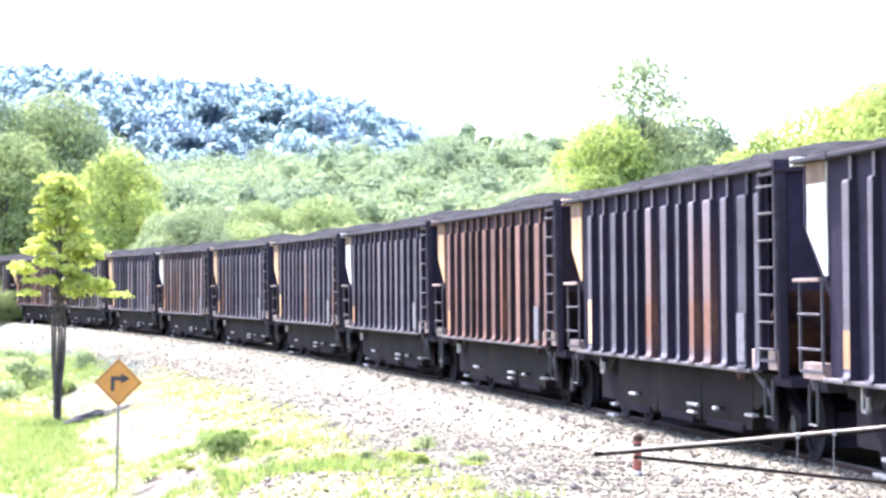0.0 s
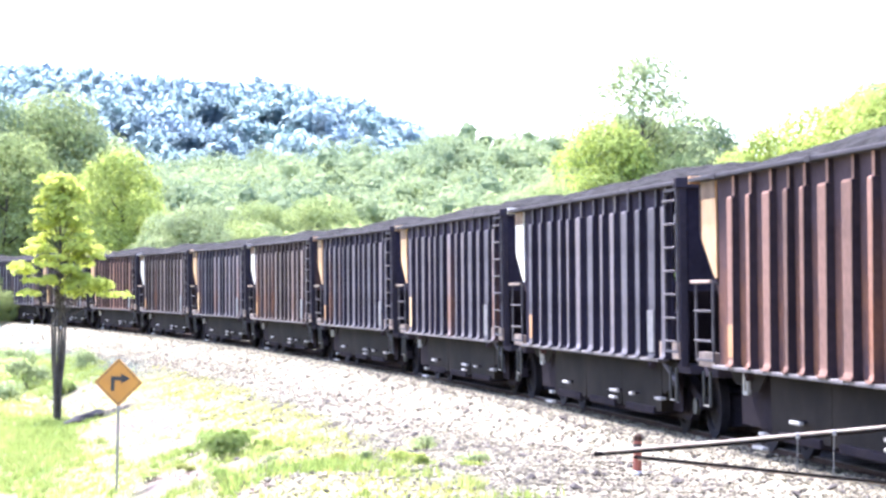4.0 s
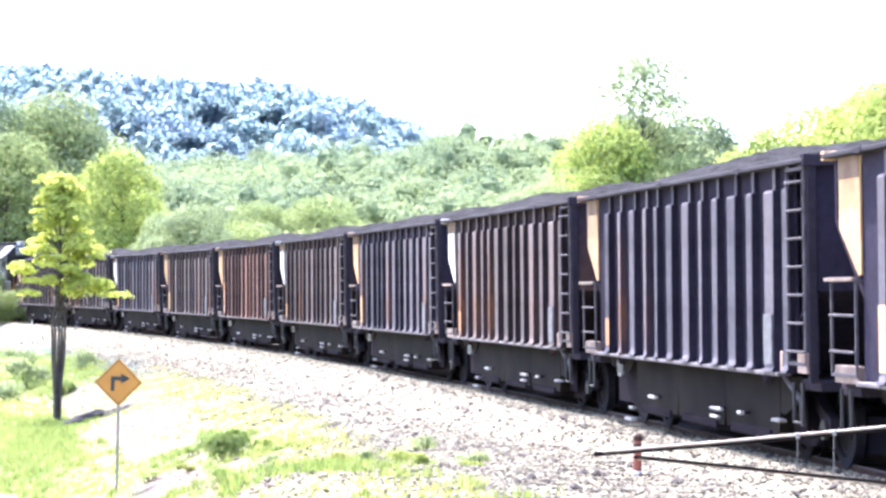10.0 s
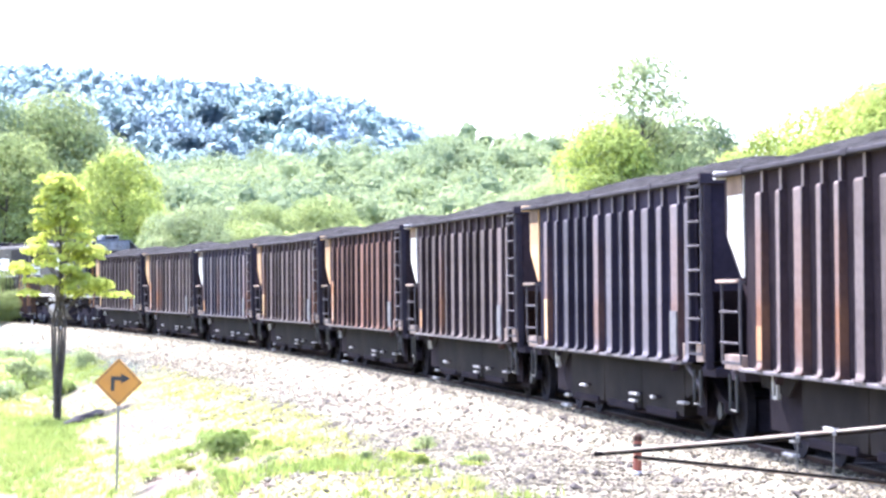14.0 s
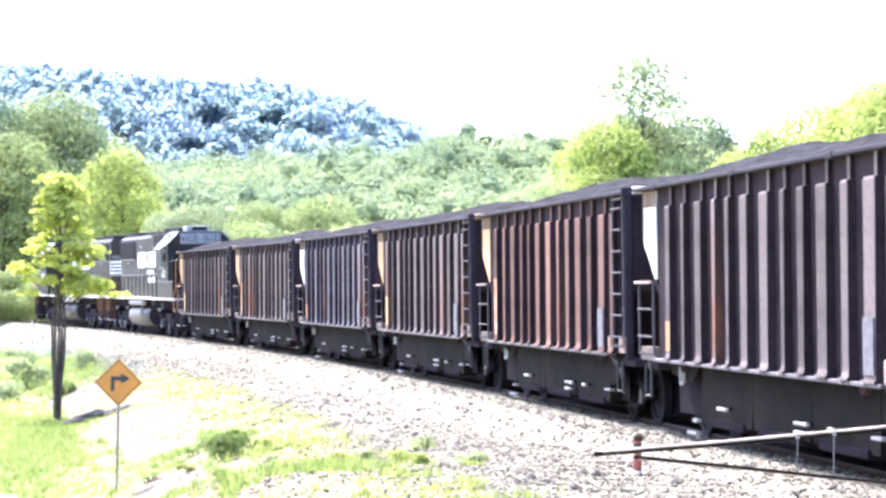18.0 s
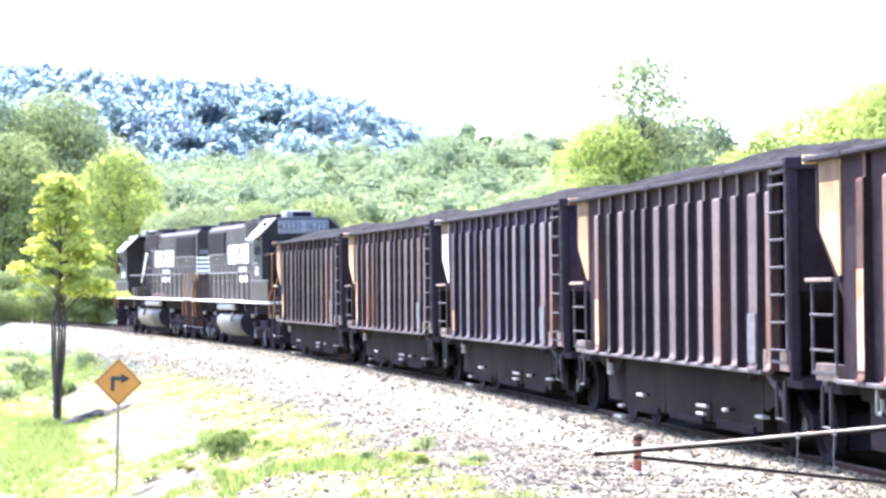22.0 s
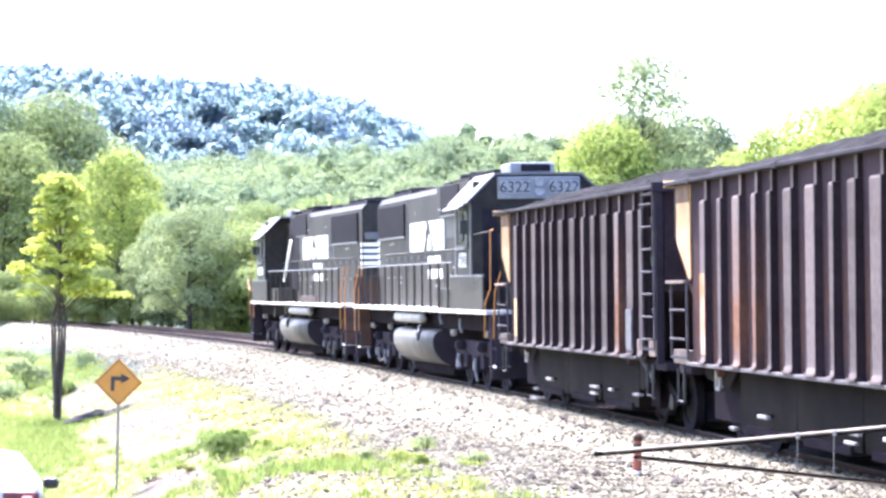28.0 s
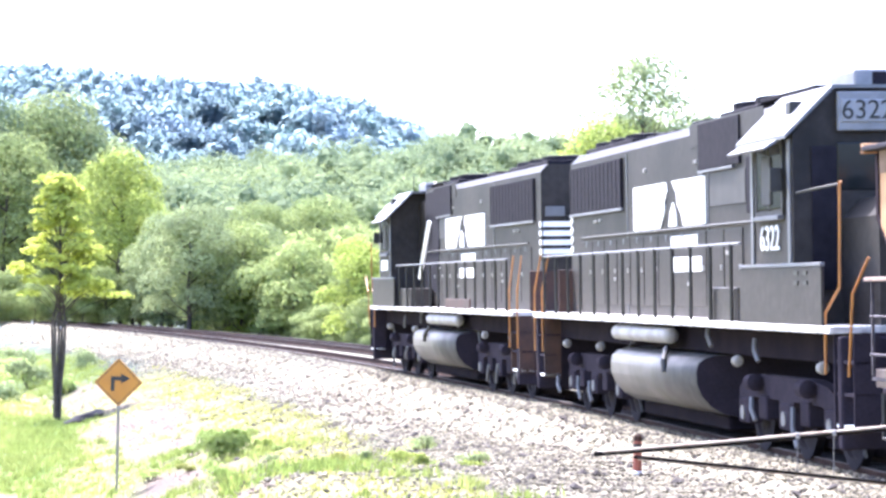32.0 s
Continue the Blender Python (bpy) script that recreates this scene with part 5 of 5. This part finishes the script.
plant("airy", "tall_tree", "tall thin tree with sparse pale leaves", abeam(1138, 165), 165.0, 18.7, 1.0, wide=1.4)
for x, Y, h, key in ((1062, 160, 12.9, "lime"), (1020, 175, 11, "oak"), (1120, 170, 14.0, "oak"), (1155, 172, 13.6, "pale"), (1240, 175, 14.0, "oak_dark"), (1190, 160, 11, "oak"), (1300, 150, 10.5, "lime"), (1380, 140, 11.3, "lime"), (1460, 135, 12.1, "lime"), (1530, 130, 12.4, "lime"), (1578, 160, 15.2, "oak_dark"), (1620, 125, 13, "lime"), (1330, 170, 11, "oak"), (760, 150, 7, "shrub"), (840, 150, 7.5, "shrub"), (920, 150, 8.0, "pale"), (980, 155, 9, "oak")):
    plant(key, "bush" if "shrub" in key else "tree", "sunlit yellow-green tree behind the train" if key == "lime" else "leafy green tree behind the train", abeam(x, Y), Y, h, R.uniform(0, 6), group="trees behind the train", cat="bush" if "shrub" in key else "tree")


ball = bmesh.new()
bmesh.ops.create_icosphere(ball, subdivisions=1, radius=1.0)
BALL_V = np.array([v.co[:] for v in ball.verts])
BALL_F = np.array([[v.index for v in f.verts] for f in ball.faces])
ball.free()  # the dense middle of a bough


def wood(name, label, material, seed, y0, y1, count, h, lobes, n, size, cols, wild=0.3):
    """Many crowns joined: clustered boughs with a shell of leaf clumps on each."""
    rng = np.random.default_rng(seed)
    ys = np.linspace(y0, y1, count) + rng.uniform(-6, 6, count)
    xs = (rng.permutation(count) / count * (cols[1] - cols[0]) + cols[0] - 784 + rng.uniform(-25, 25, count)) / 4602.0 * ys
    zs = ground_z(xs, ys)
    V, F, base = [], [], 0
    for x, y, z in zip(xs, ys, zs):
        hh = h * rng.uniform(0.82, 1.12)
        wide = hh * rng.uniform(0.55, 0.85)
        lb = [(0, 0, hh * 0.5, wide * 0.36, wide * 0.36, hh * 0.42)]
        for k in range(lobes):
            t = (k + 0.5) / lobes
            a = k * 2.4 + rng.uniform(-0.6, 0.6)
            r = wide * 0.40 * math.sin(math.pi * (0.22 + 0.70 * t)) ** 0.8
            q = wide * rng.uniform(0.22, 0.34)
            lb.append((math.cos(a) * r, math.sin(a) * r, hh * (0.20 + 0.72 * t), q, q, q * rng.uniform(0.75, 1.1)))
        for c in lb:
            core = BALL_V * (0.48 + rng.uniform(-0.08, 0.06, (len(BALL_V), 1))) * c[3:] + c[:3]
            V.append(core + (x, y, z))
            F.append(np.concatenate([BALL_F, BALL_F[:, 2:]], 1) + base)
            base += len(BALL_V)
        v, f = leaves(rng, lb, n, size, 0.1, wild)
        V.append(v + (x, y, z))
        F.append(f + base)
        base += len(v)
    faces = [tuple(q[:3]) if q[2] == q[3] else tuple(q) for q in np.concatenate(F).tolist()]
    me = cloud(name, np.concatenate(V).tolist(), faces, material)
    tagged(new(name, me), label, "woodland", kind="stuff")


wood("wooded_ridge", "green broadleaf wood on the low ridge", "leaf_mid", 11, 290, 528, 320, 14, 7, 1100, 0.66, (100, 1650), 0.18)
# far crowns carry the haze in their leaf colour
wood("far_hill_wood", "forest on the distant hill, haze put into its blue-green leaves", "leaf_far", 12, 790, 1165, 1000, 18, 7, 380, 1.9, (-120, 960), 0.02)


# ---- things on the bank ----
def gz(x, y):
    return float(ground_z(np.array([x]), np.array([y]))[0])


def turn_sign(x, y):
    z = gz(x, y) + 0.16
    ob = tagged(new("road_sign"), "amber diamond warning sign with black right-turn arrow on thin post", "road sign")
    ob.matrix_basis = pose(x, y, z, 0, 0, -3)
    part("post", boxes((-0.028, 0.028, -0.02, 0.02, -0.5, 2.5, 0.005)), "galv", ob)
    bm = bmesh.new()
    d = 0.53
    prism(bm, [(-d, 2.27), (-0.03, 2.27 - d + 0.03), (0.03, 2.27 - d + 0.03), (d, 2.27), (0.03, 2.27 + d - 0.03), (-0.03, 2.27 + d - 0.03)], "y", -0.035, -0.025)
    plate = part("sign_plate", bm, "sign", ob)
    bm = bmesh.new()
    k = d - 0.045
    for (ax, az), (bx, bz) in (((-k, 0), (0, k)), ((0, k), (k, 0)), ((k, 0), (0, -k)), ((0, -k), (-k, 0))):
        o = 0.96
        prism(bm, [(ax, 2.27 + az), (bx, 2.27 + bz), (bx * o, 2.27 + bz * o), (ax * o, 2.27 + az * o)], "y", -0.040, -0.036)
    part("border", bm, "black", plate)
    bm = bmesh.new()
    prism(bm, [(-0.17, 2.08), (-0.085, 2.08), (-0.085, 2.31), (0.055, 2.31), (0.055, 2.24), (0.25, 2.355), (0.055, 2.47), (0.055, 2.40), (-0.17, 2.40)], "y", -0.040, -0.036)
    part("arrow", bm, "black", plate, "black arrow bent to the right")


turn_sign(-7.0, 56.6)

# marker post and barrier gate near the crossing
mp = tagged(new("marker_post"), "short orange-red marker post in the gravel", "marker post")
mp.matrix_basis = pose(2.56, 33.75, gz(2.56, 33.75))
part("post", shape(lathe, [(0.055, -0.1), (0.055, 0.42), (0.05, 0.44)], Matrix.Identity(4), 14), "orange_post", mp)
part("base", shape(lathe, [(0.075, -0.1), (0.075, 0.03), (0.055, 0.05)], Matrix.Identity(4), 14), "white", mp)
part("band", shape(lathe, [(0.057, 0.36), (0.057, 0.40)], Matrix.Identity(4), 14), "black", mp)
part("cap", shape(lathe, [(0.057, 0.44), (0.057, 0.50), (0.03, 0.53)], Matrix.Identity(4), 14), "rail", mp)

gate = tagged(new("barrier_gate"), "long weathered pipe barrier gate with thin stays over the gravel", "gate")
gy, gx = 25.0, 4.9
gate.matrix_basis = pose(gx, gy, gz(gx, gy))
g0 = gz(gx, gy)


def gpt(x, z, y=0.0):
    return (x - gx, y, z - g0)


part("hinge_post", shape(tube, [(0, 0, -0.2), (0, 0, 1.35)], 0.06, 12), "galv", gate)
# One bar as two pipes, its sunlit top and shaded underside painted.
part("top_bar", shape(tube, [gpt(1.52, -0.035), gpt(2.6, 0.07), gpt(4.26, 0.248), gpt(4.88, 0.32)], 0.014, 10), "pipe_top", gate, "pale top of the bar, sunlight put into its colour")
part("web", shape(tube, [gpt(1.50, -0.062), gpt(2.6, 0.043), gpt(4.26, 0.221), gpt(4.88, 0.293)], 0.017, 8), "pipe", gate, "dark added pipe for the shaded underside of the bar")
part("lower_bar", shape(tube, [gpt(1.86, -0.075), gpt(2.8, -0.155), gpt(4.26, -0.285), gpt(4.88, -0.34)], 0.017, 10), "pipe", gate)
part("lower_strip", shape(tube, [gpt(1.90, -0.098), gpt(2.8, -0.175), gpt(4.26, -0.305), gpt(4.88, -0.36)], 0.006, 8), "pipe_top", gate)
part("end_cap", shape(tube, [gpt(1.48, -0.055), gpt(1.56, -0.05)], 0.026, 10), "pipe", gate)
for x, za, zb in ((3.43, 0.15, -0.21), (3.78, 0.185, -0.24)):
    part("stay", shape(tube, [gpt(x, za), gpt(x, zb)], 0.005, 6), "galv", gate)
    part("clamp", boxes((x - gx - 0.02, x - gx + 0.02, -0.03, 0.03, za - g0 - 0.03, za - g0 + 0.03, 0.008)), "chrome", gate)

# slab of dark rock by the tree, a culvert head
bm = bmesh.new()
bmesh.ops.create_icosphere(bm, subdivisions=3, radius=1.0)
for v in bm.verts:
    v.co = Vector((v.co.x * 0.75, v.co.y * 0.6, v.co.z * 0.17)) * (1 + 0.25 * noise.noise(v.co * 1.7))
rk = new("rock", to_mesh("rock", bm, "rock"))
rk.matrix_basis = pose(-11.2, 82.0, gz(-11.2, 82.0) + 0.10, 0, -20, 10)
tagged(rk, "dark flat rock slab lying on the grassy bank", "rock")

# leaning wire-fence stakes by the line
for x, y, h in ((-23.6, 139.0, 1.25), (-22.4, 138.0, 1.1), (-21.6, 137.0, 1.2)):
    st = new("fence_stake", to_mesh("fence_stake", shape(tube, [(0, 0, -0.2), (0.03, 0, h)], [0.05, 0.04], 6), "pale"))
    st.matrix_basis = pose(x, y, gz(x, y))
    tagged(st, "pale weathered stake standing in weeds beside the line", "stake", group="stakes by the line")
tm = tagged(new("lineside_marker"), "small dark lineside marker on a stub post", "marker")
p = beside(-92.0, 2.3, -0.4)
tm.matrix_basis = Matrix.Translation(p)
part("stub", boxes((-0.05, 0.05, -0.05, 0.05, -0.2, 0.45, 0.01)), "pale", tm)
part("head", boxes((-0.2, 0.2, -0.08, 0.08, 0.45, 0.68, 0.03)), "black", tm)


def weed(name, label, x, y, w, h, n, size, leaf, seed):
    """A low clump of leaves on stalks."""
    rng = np.random.default_rng(seed)
    lb = [(rng.uniform(-0.3, 0.3) * w, rng.uniform(-0.2, 0.2) * w, h * rng.uniform(0.12, 0.55), w * 0.30, w * 0.26, h * 0.38) for _ in range(6)]
    v, f = leaves(rng, lb, n, size)
    v[:, 2] = np.maximum(v[:, 2], 0.01)
    ob = tagged(new(name), label, "weeds", group="weed clumps on the bank")
    ob.matrix_basis = pose(x, y, gz(x, y))
    part("leaves", cloud("leaves", v.tolist(), f.tolist(), leaf), None, ob)
    bm = bmesh.new()
    for q in lb:
        tube(bm, [(q[0] * 0.3, q[1] * 0.3, -0.1), (q[0], q[1], q[2])], [0.02, 0.008], 5)
    part("stalks", bm, "bark", ob)


weed("weed_clump", "rounded bright green weed clump on the bank", -4.6, 55.5, 1.15, 1.05, 3000, 0.085, "herb", 1)
weed("weed_clump", "dark green weed clump on the stony slope", -4.15, 50.5, 0.75, 0.5, 700, 0.07, "herb", 2)
weed("weed_clump", "dark green weed clump on the stony slope", -5.55, 58.6, 0.5, 0.3, 300, 0.07, "herb", 3)
weed("weed_clump", "dark green weed clump on the stony slope", -6.3, 56.5, 0.6, 0.3, 300, 0.07, "herb", 4)
weed("weed_clump", "tall pale green weeds below the ballast", -15.0, 108.5, 1.3, 1.2, 700, 0.12, "leaf_pale", 5)
for k, (x, y, w, h) in enumerate(((-18.6, 110, 2.4, 1.8), (-16.6, 106, 2.0, 1.3), (-17.8, 104, 1.8, 1.2), (-19.5, 118, 2.2, 1.5), (-14.4, 98, 1.4, 0.9), (-16.8, 98, 2.0, 1.0))):
    weed("weed_clump", "leafy pale green weeds beside the young tree", x, y, w, h, 900, 0.16, "leaf_pale" if k % 2 else "herb", 10 + k)
R3 = random.Random(9)
for k in range(26):
    s = R3.uniform(-8, 18)
    w = R3.uniform(5.6, 8.0) - (1.2 if s > 10 else 0)
    p = beside(s, w)
    weed("weed_clump", "small green weed tuft among stones", p.x, p.y, R3.uniform(0.2, 0.5), R3.uniform(0.12, 0.3), 160, 0.07, R3.choice(["herb", "grass_dry", "leaf_lime", "leaf_pale"]), 40 + k)


# ---- scattered stones and grass ----
def along_w(s, w):
    i = np.clip((s - S0) / DS, 0, _n - 2)
    k = i.astype(int)
    q = LINE[k] + (LINE[k + 1] - LINE[k]) * (i - k)[:, None]
    return q[:, 0] + w * np.sin(q[:, 3]), q[:, 1] - w * np.cos(q[:, 3])


def along_z(s):
    return np.interp(s, S0 + DS * np.arange(_n), LINE[:, 2])


def scatter_stones(seed, n, s0, s1, w0, w1, size, power=1.0):
    rng = np.random.default_rng(seed)
    s = s1 - (s1 - s0) * rng.random(n) ** power
    w = rng.uniform(w0, w1, n)
    x, y = along_w(s, w)
    z = np.maximum(ground_z(x, y), along_z(s) + shoulder(w) - 9 * (w > 3.6))
    r = size * rng.uniform(0.5, 1.5, n) ** 1.3
    base = np.array([(1, 0, 0), (0, 1, 0), (-1, 0, 0), (0, -1, 0), (0, 0, 0.55), (0, 0, -0.6)])
    v = base[None] * (1 + rng.uniform(-0.35, 0.35, (n, 6, 1)))
    a = rng.uniform(0, 6.28, n)
    c, q = np.cos(a)[:, None], np.sin(a)[:, None]
    vx, vy = v[..., 0] * c - v[..., 1] * q, v[..., 0] * q + v[..., 1] * c
    tilt = rng.uniform(-0.6, 0.6, n)[:, None]
    vz = v[..., 2] * np.cos(tilt) + vx * np.sin(tilt)
    V = np.stack([vx * r[:, None] + x[:, None], vy * r[:, None] + y[:, None], vz * r[:, None] + (z + r * 0.25)[:, None]], -1).reshape(-1, 3)
    f = np.array([(0, 1, 4), (1, 2, 4), (2, 3, 4), (3, 0, 4), (1, 0, 5), (2, 1, 5), (3, 2, 5), (0, 3, 5)])
    F = (f[None] + (np.arange(n) * 6)[:, None, None]).reshape(-1, 3)
    return V, F


def join(*sets):
    V, F, b = [], [], 0
    for v, f in sets:
        V.append(v), F.append(f + b)
        b += len(v)
    return np.concatenate(V).tolist(), np.concatenate(F).tolist()


bs = new("ballast_stones", cloud("ballast_stones", *join(scatter_stones(1, 44000, -75, 34, 0.86, 5.6, 0.026, 1.6), scatter_stones(2, 14000, 0, 36, 3.0, 8.0, 0.028), scatter_stones(3, 6000, -120, -30, 0.9, 5.0, 0.045)), "stone"))
tagged(bs, "loose pale crushed stone ballast", "gravel", kind="stuff")
bs = new("slope_stones", cloud("slope_stones", *join(scatter_stones(4, 3200, -40, 20, 5.0, 9.0, 0.024, 1.2)), "slope_stone"))
tagged(bs, "scattered stones on the sandy slope", "gravel", kind="stuff")
ds = new("dark_stones", cloud("dark_stones", *join(scatter_stones(5, 15000, -60, 34, 0.95, 6.4, 0.026, 1.4), scatter_stones(6, 420, -20, 30, 2.0, 7.0, 0.055)), "rock"))
tagged(ds, "dark stones among the pale ballast", "gravel", kind="stuff")


def scatter_grass(seed, n, which, height):
    """Blades in tufts where the given kind of growth is thick."""
    rng = np.random.default_rng(seed)
    s, w = rng.uniform(-75, 30, n * 3), rng.uniform(4.2, 14, n * 3)
    x, y = along_w(s, w)
    keep = (growth(x, y, s, w)[which] > rng.random(n * 3)) & (np.abs(x - road_at(y)[0]) > 3.5)
    x, y = x[keep][:n], y[keep][:n]
    z = ground_z(x, y)
    m, B = len(x), 7
    X, Y, Z = (np.repeat(q, B) for q in (x, y, z))
    k = m * B
    X, Y = X + rng.normal(0, 0.06, k), Y + rng.normal(0, 0.06, k)
    h = height * rng.uniform(0.4, 1.3, k)
    a = rng.uniform(0, 6.28, k)
    lean = rng.uniform(0.1, 0.6, k) * h
    dx, dy = np.cos(a), np.sin(a)
    wd = 0.012 + 0.01 * rng.random(k)
    p0 = np.stack([X - dy * wd, Y + dx * wd, Z - 0.02], -1)
    p1 = np.stack([X + dy * wd, Y - dx * wd, Z - 0.02], -1)
    p2 = np.stack([X + dx * lean, Y + dy * lean, Z + h], -1)
    V = np.stack([p0, p1, p2], 1).reshape(-1, 3)
    return V.tolist(), np.arange(k * 3).reshape(k, 3).tolist()


for seed, n, which, hh, material, lab in ((1, 8000, 0, 0.06, "grass_dry", "short yellow-green grass on the bank"), (2, 14000, 1, 0.14, "grass", "lush green grass beside the road")):
    ob = new("grass", cloud("grass", *scatter_grass(seed, n, which, hh), material))
    tagged(ob, lab, "grass", kind="stuff")


# ---- the passing car ----
def car_body():
    """Saloon shell: sections along its length (x back to front): half width low, half width at the waist, waist height, roof half width, roof height."""
    secs = [(-2.25, 0.70, 0.74, 0.78, 0.0, 0.80), (-2.18, 0.84, 0.88, 0.98, 0.0, 1.00), (-1.75, 0.88, 0.92, 1.02, 0.0, 1.05), (-1.45, 0.88, 0.92, 1.01, 0.62, 1.10), (-0.85, 0.88, 0.92, 1.0, 0.60, 1.38), (0.1, 0.88, 0.92, 0.99, 0.60, 1.43), (0.55, 0.88, 0.92, 0.97, 0.60, 1.40), (1.2, 0.88, 0.91, 0.95, 0.62, 1.03), (1.5, 0.87, 0.90, 0.92, 0.0, 0.95), (2.05, 0.80, 0.84, 0.80, 0.0, 0.82), (2.25, 0.66, 0.70, 0.62, 0.0, 0.64)]
    bm = bmesh.new()
    rings = []
    for x, wl, ww, zw, wr, zr in secs:
        wr = wr or ww * 0.8
        half = [(wl * 0.95, 0.22), (wl, 0.38), (ww, zw - 0.25), (ww - 0.02, zw), (wr, zr - 0.03), (wr * 0.7, zr)]
        pts = [(-a, b) for a, b in half] + [(a, b) for a, b in half[::-1]]
        rings.append([bm.verts.new((x, a, b)) for a, b in pts])
    n = len(rings[0])
    for a, b in zip(rings, rings[1:]):
        for i in range(n):
            bm.faces.new((a[i], b[i], b[(i + 1) % n], a[(i + 1) % n]))
    bm.faces.new(rings[0]), bm.faces.new(rings[-1][::-1])
    return bm


car = tagged(new("car"), "white saloon car with red tail lamps driving along the road", "car")
body = part("body", car_body(), "car_white", car, smooth=True)
for sgn in (-1, 1):
    bm = bmesh.new()
    q = [(-1.30, 1.05), (-0.85, 1.32), (0.5, 1.34), (1.02, 1.05)]
    vs = [bm.verts.new((x, sgn * (0.925 - (z - 1.0) * 0.80), z)) for x, z in q]
    vs2 = [bm.verts.new((x, sgn * (0.905 - (z - 1.0) * 0.80), z)) for x, z in q]
    bm.faces.new(vs), bm.faces.new(vs2[::-1])
    for i in range(4):
        bm.faces.new((vs[i], vs2[i], vs2[(i + 1) % 4], vs[(i + 1) % 4]))
    part("side_window", bm, "car_glass", body)
    part("tail_lamp", boxes((-2.26, -2.02, sgn * 0.64 - 0.23, sgn * 0.64 + 0.23, 0.72, 0.91, 0.05)), "lamp_red", body, "dark red tail lamp")
    part("brake_lamp", boxes((-2.275, -2.20, sgn * 0.72 - 0.07, sgn * 0.72 + 0.07, 0.765, 0.865, 0.03)), "lamp_lit", body, "glowing red brake lamp")
    bm = boxes((0.62, 0.78, sgn * 1.02 - 0.11, sgn * 1.02 + 0.11, 0.92, 1.07, 0.06))
    part("wing_mirror", bm, "black", body, "black wing mirror")
    for x in (-1.35, 1.38):
        wh = part("wheel", shape(lathe, [(0.20, -0.1), (0.30, -0.1), (0.32, -0.06), (0.32, 0.06), (0.30, 0.1), (0.20, 0.1)], pose(x, sgn * 0.80, 0.32) @ RX, 20), "tyre", car)
        part("rim", shape(lathe, [(0.03, -0.11), (0.19, -0.105), (0.2, -0.08), (0.2, 0.08), (0.19, 0.105), (0.03, 0.11)], pose(x, sgn * 0.80, 0.32) @ RX, 16), "chrome", wh)
bm = bmesh.new()
q = [(-1.62, 1.075, 0.60), (-0.93, 1.375, 0.50)]
vs = [bm.verts.new(c) for c in ((q[0][0], -q[0][2], q[0][1]), (q[0][0], q[0][2], q[0][1]), (q[1][0], q[1][2], q[1][1]), (q[1][0], -q[1][2], q[1][1]))]
vs2 = [bm.verts.new(v.co + Vector((0.02, 0, -0.03))) for v in vs]
bm.faces.new(vs), bm.faces.new(vs2[::-1])
for i in range(4):
    bm.faces.new((vs[i], vs2[i], vs2[(i + 1) % 4], vs[(i + 1) % 4]))
part("rear_window", bm, "car_glass", body)
part("bumper", boxes((-2.32, -2.1, -0.82, 0.82, 0.36, 0.62, 0.05)), "car_white", car)
part("plate_bar", boxes((-2.335, -2.31, -0.16, 0.16, 0.46, 0.58)), "board", car)
CAR = car


def car_rows():
    """The car keeps to its lane at a steady pace."""
    ys = [r[1] for r in ROAD]
    rows = []
    for t in [0.0, 8.0, 16.0, 20.0, 24.0, 26.0, 27.0, 27.5] + [28.0 + 0.2 * k for k in range(21)]:
        y = 34.0 + 17.0 * (t - 28.0)
        if y > 70:
            y = 70 + (y - 70) * 0.8
        x, z = road_at(y)
        x2, z2 = road_at(y + 1.5)
        x1, z1 = road_at(y - 1.5)
        h = math.atan2(3.0, float(x2 - x1))
        lane = 1.62
        rows.append((t, Matrix.Translation((float(x) + lane * math.sin(h), y - lane * math.cos(h), float(z) + 0.01)) @ Euler((0, -math.atan2(float(z2 - z1), 3.0), h)).to_matrix().to_4x4()))
    return rows


def motions():
    for ob, u, half, turn in TRAIN:
        walk(ob, [(t, on_rails(gone(t) + u, half) @ pose(0, 0, 0, 0, 0, turn)) for t in [2.0 * k for k in range(17)]])
    for ob, p, way in ROLLING:
        walk(ob, [(0.1 * k, Matrix.Translation(p) @ Euler((0, way * (gone(0.1 * k) / p.z), 0)).to_matrix().to_4x4()) for k in range(321)])
    walk(CAR, car_rows())


motions()
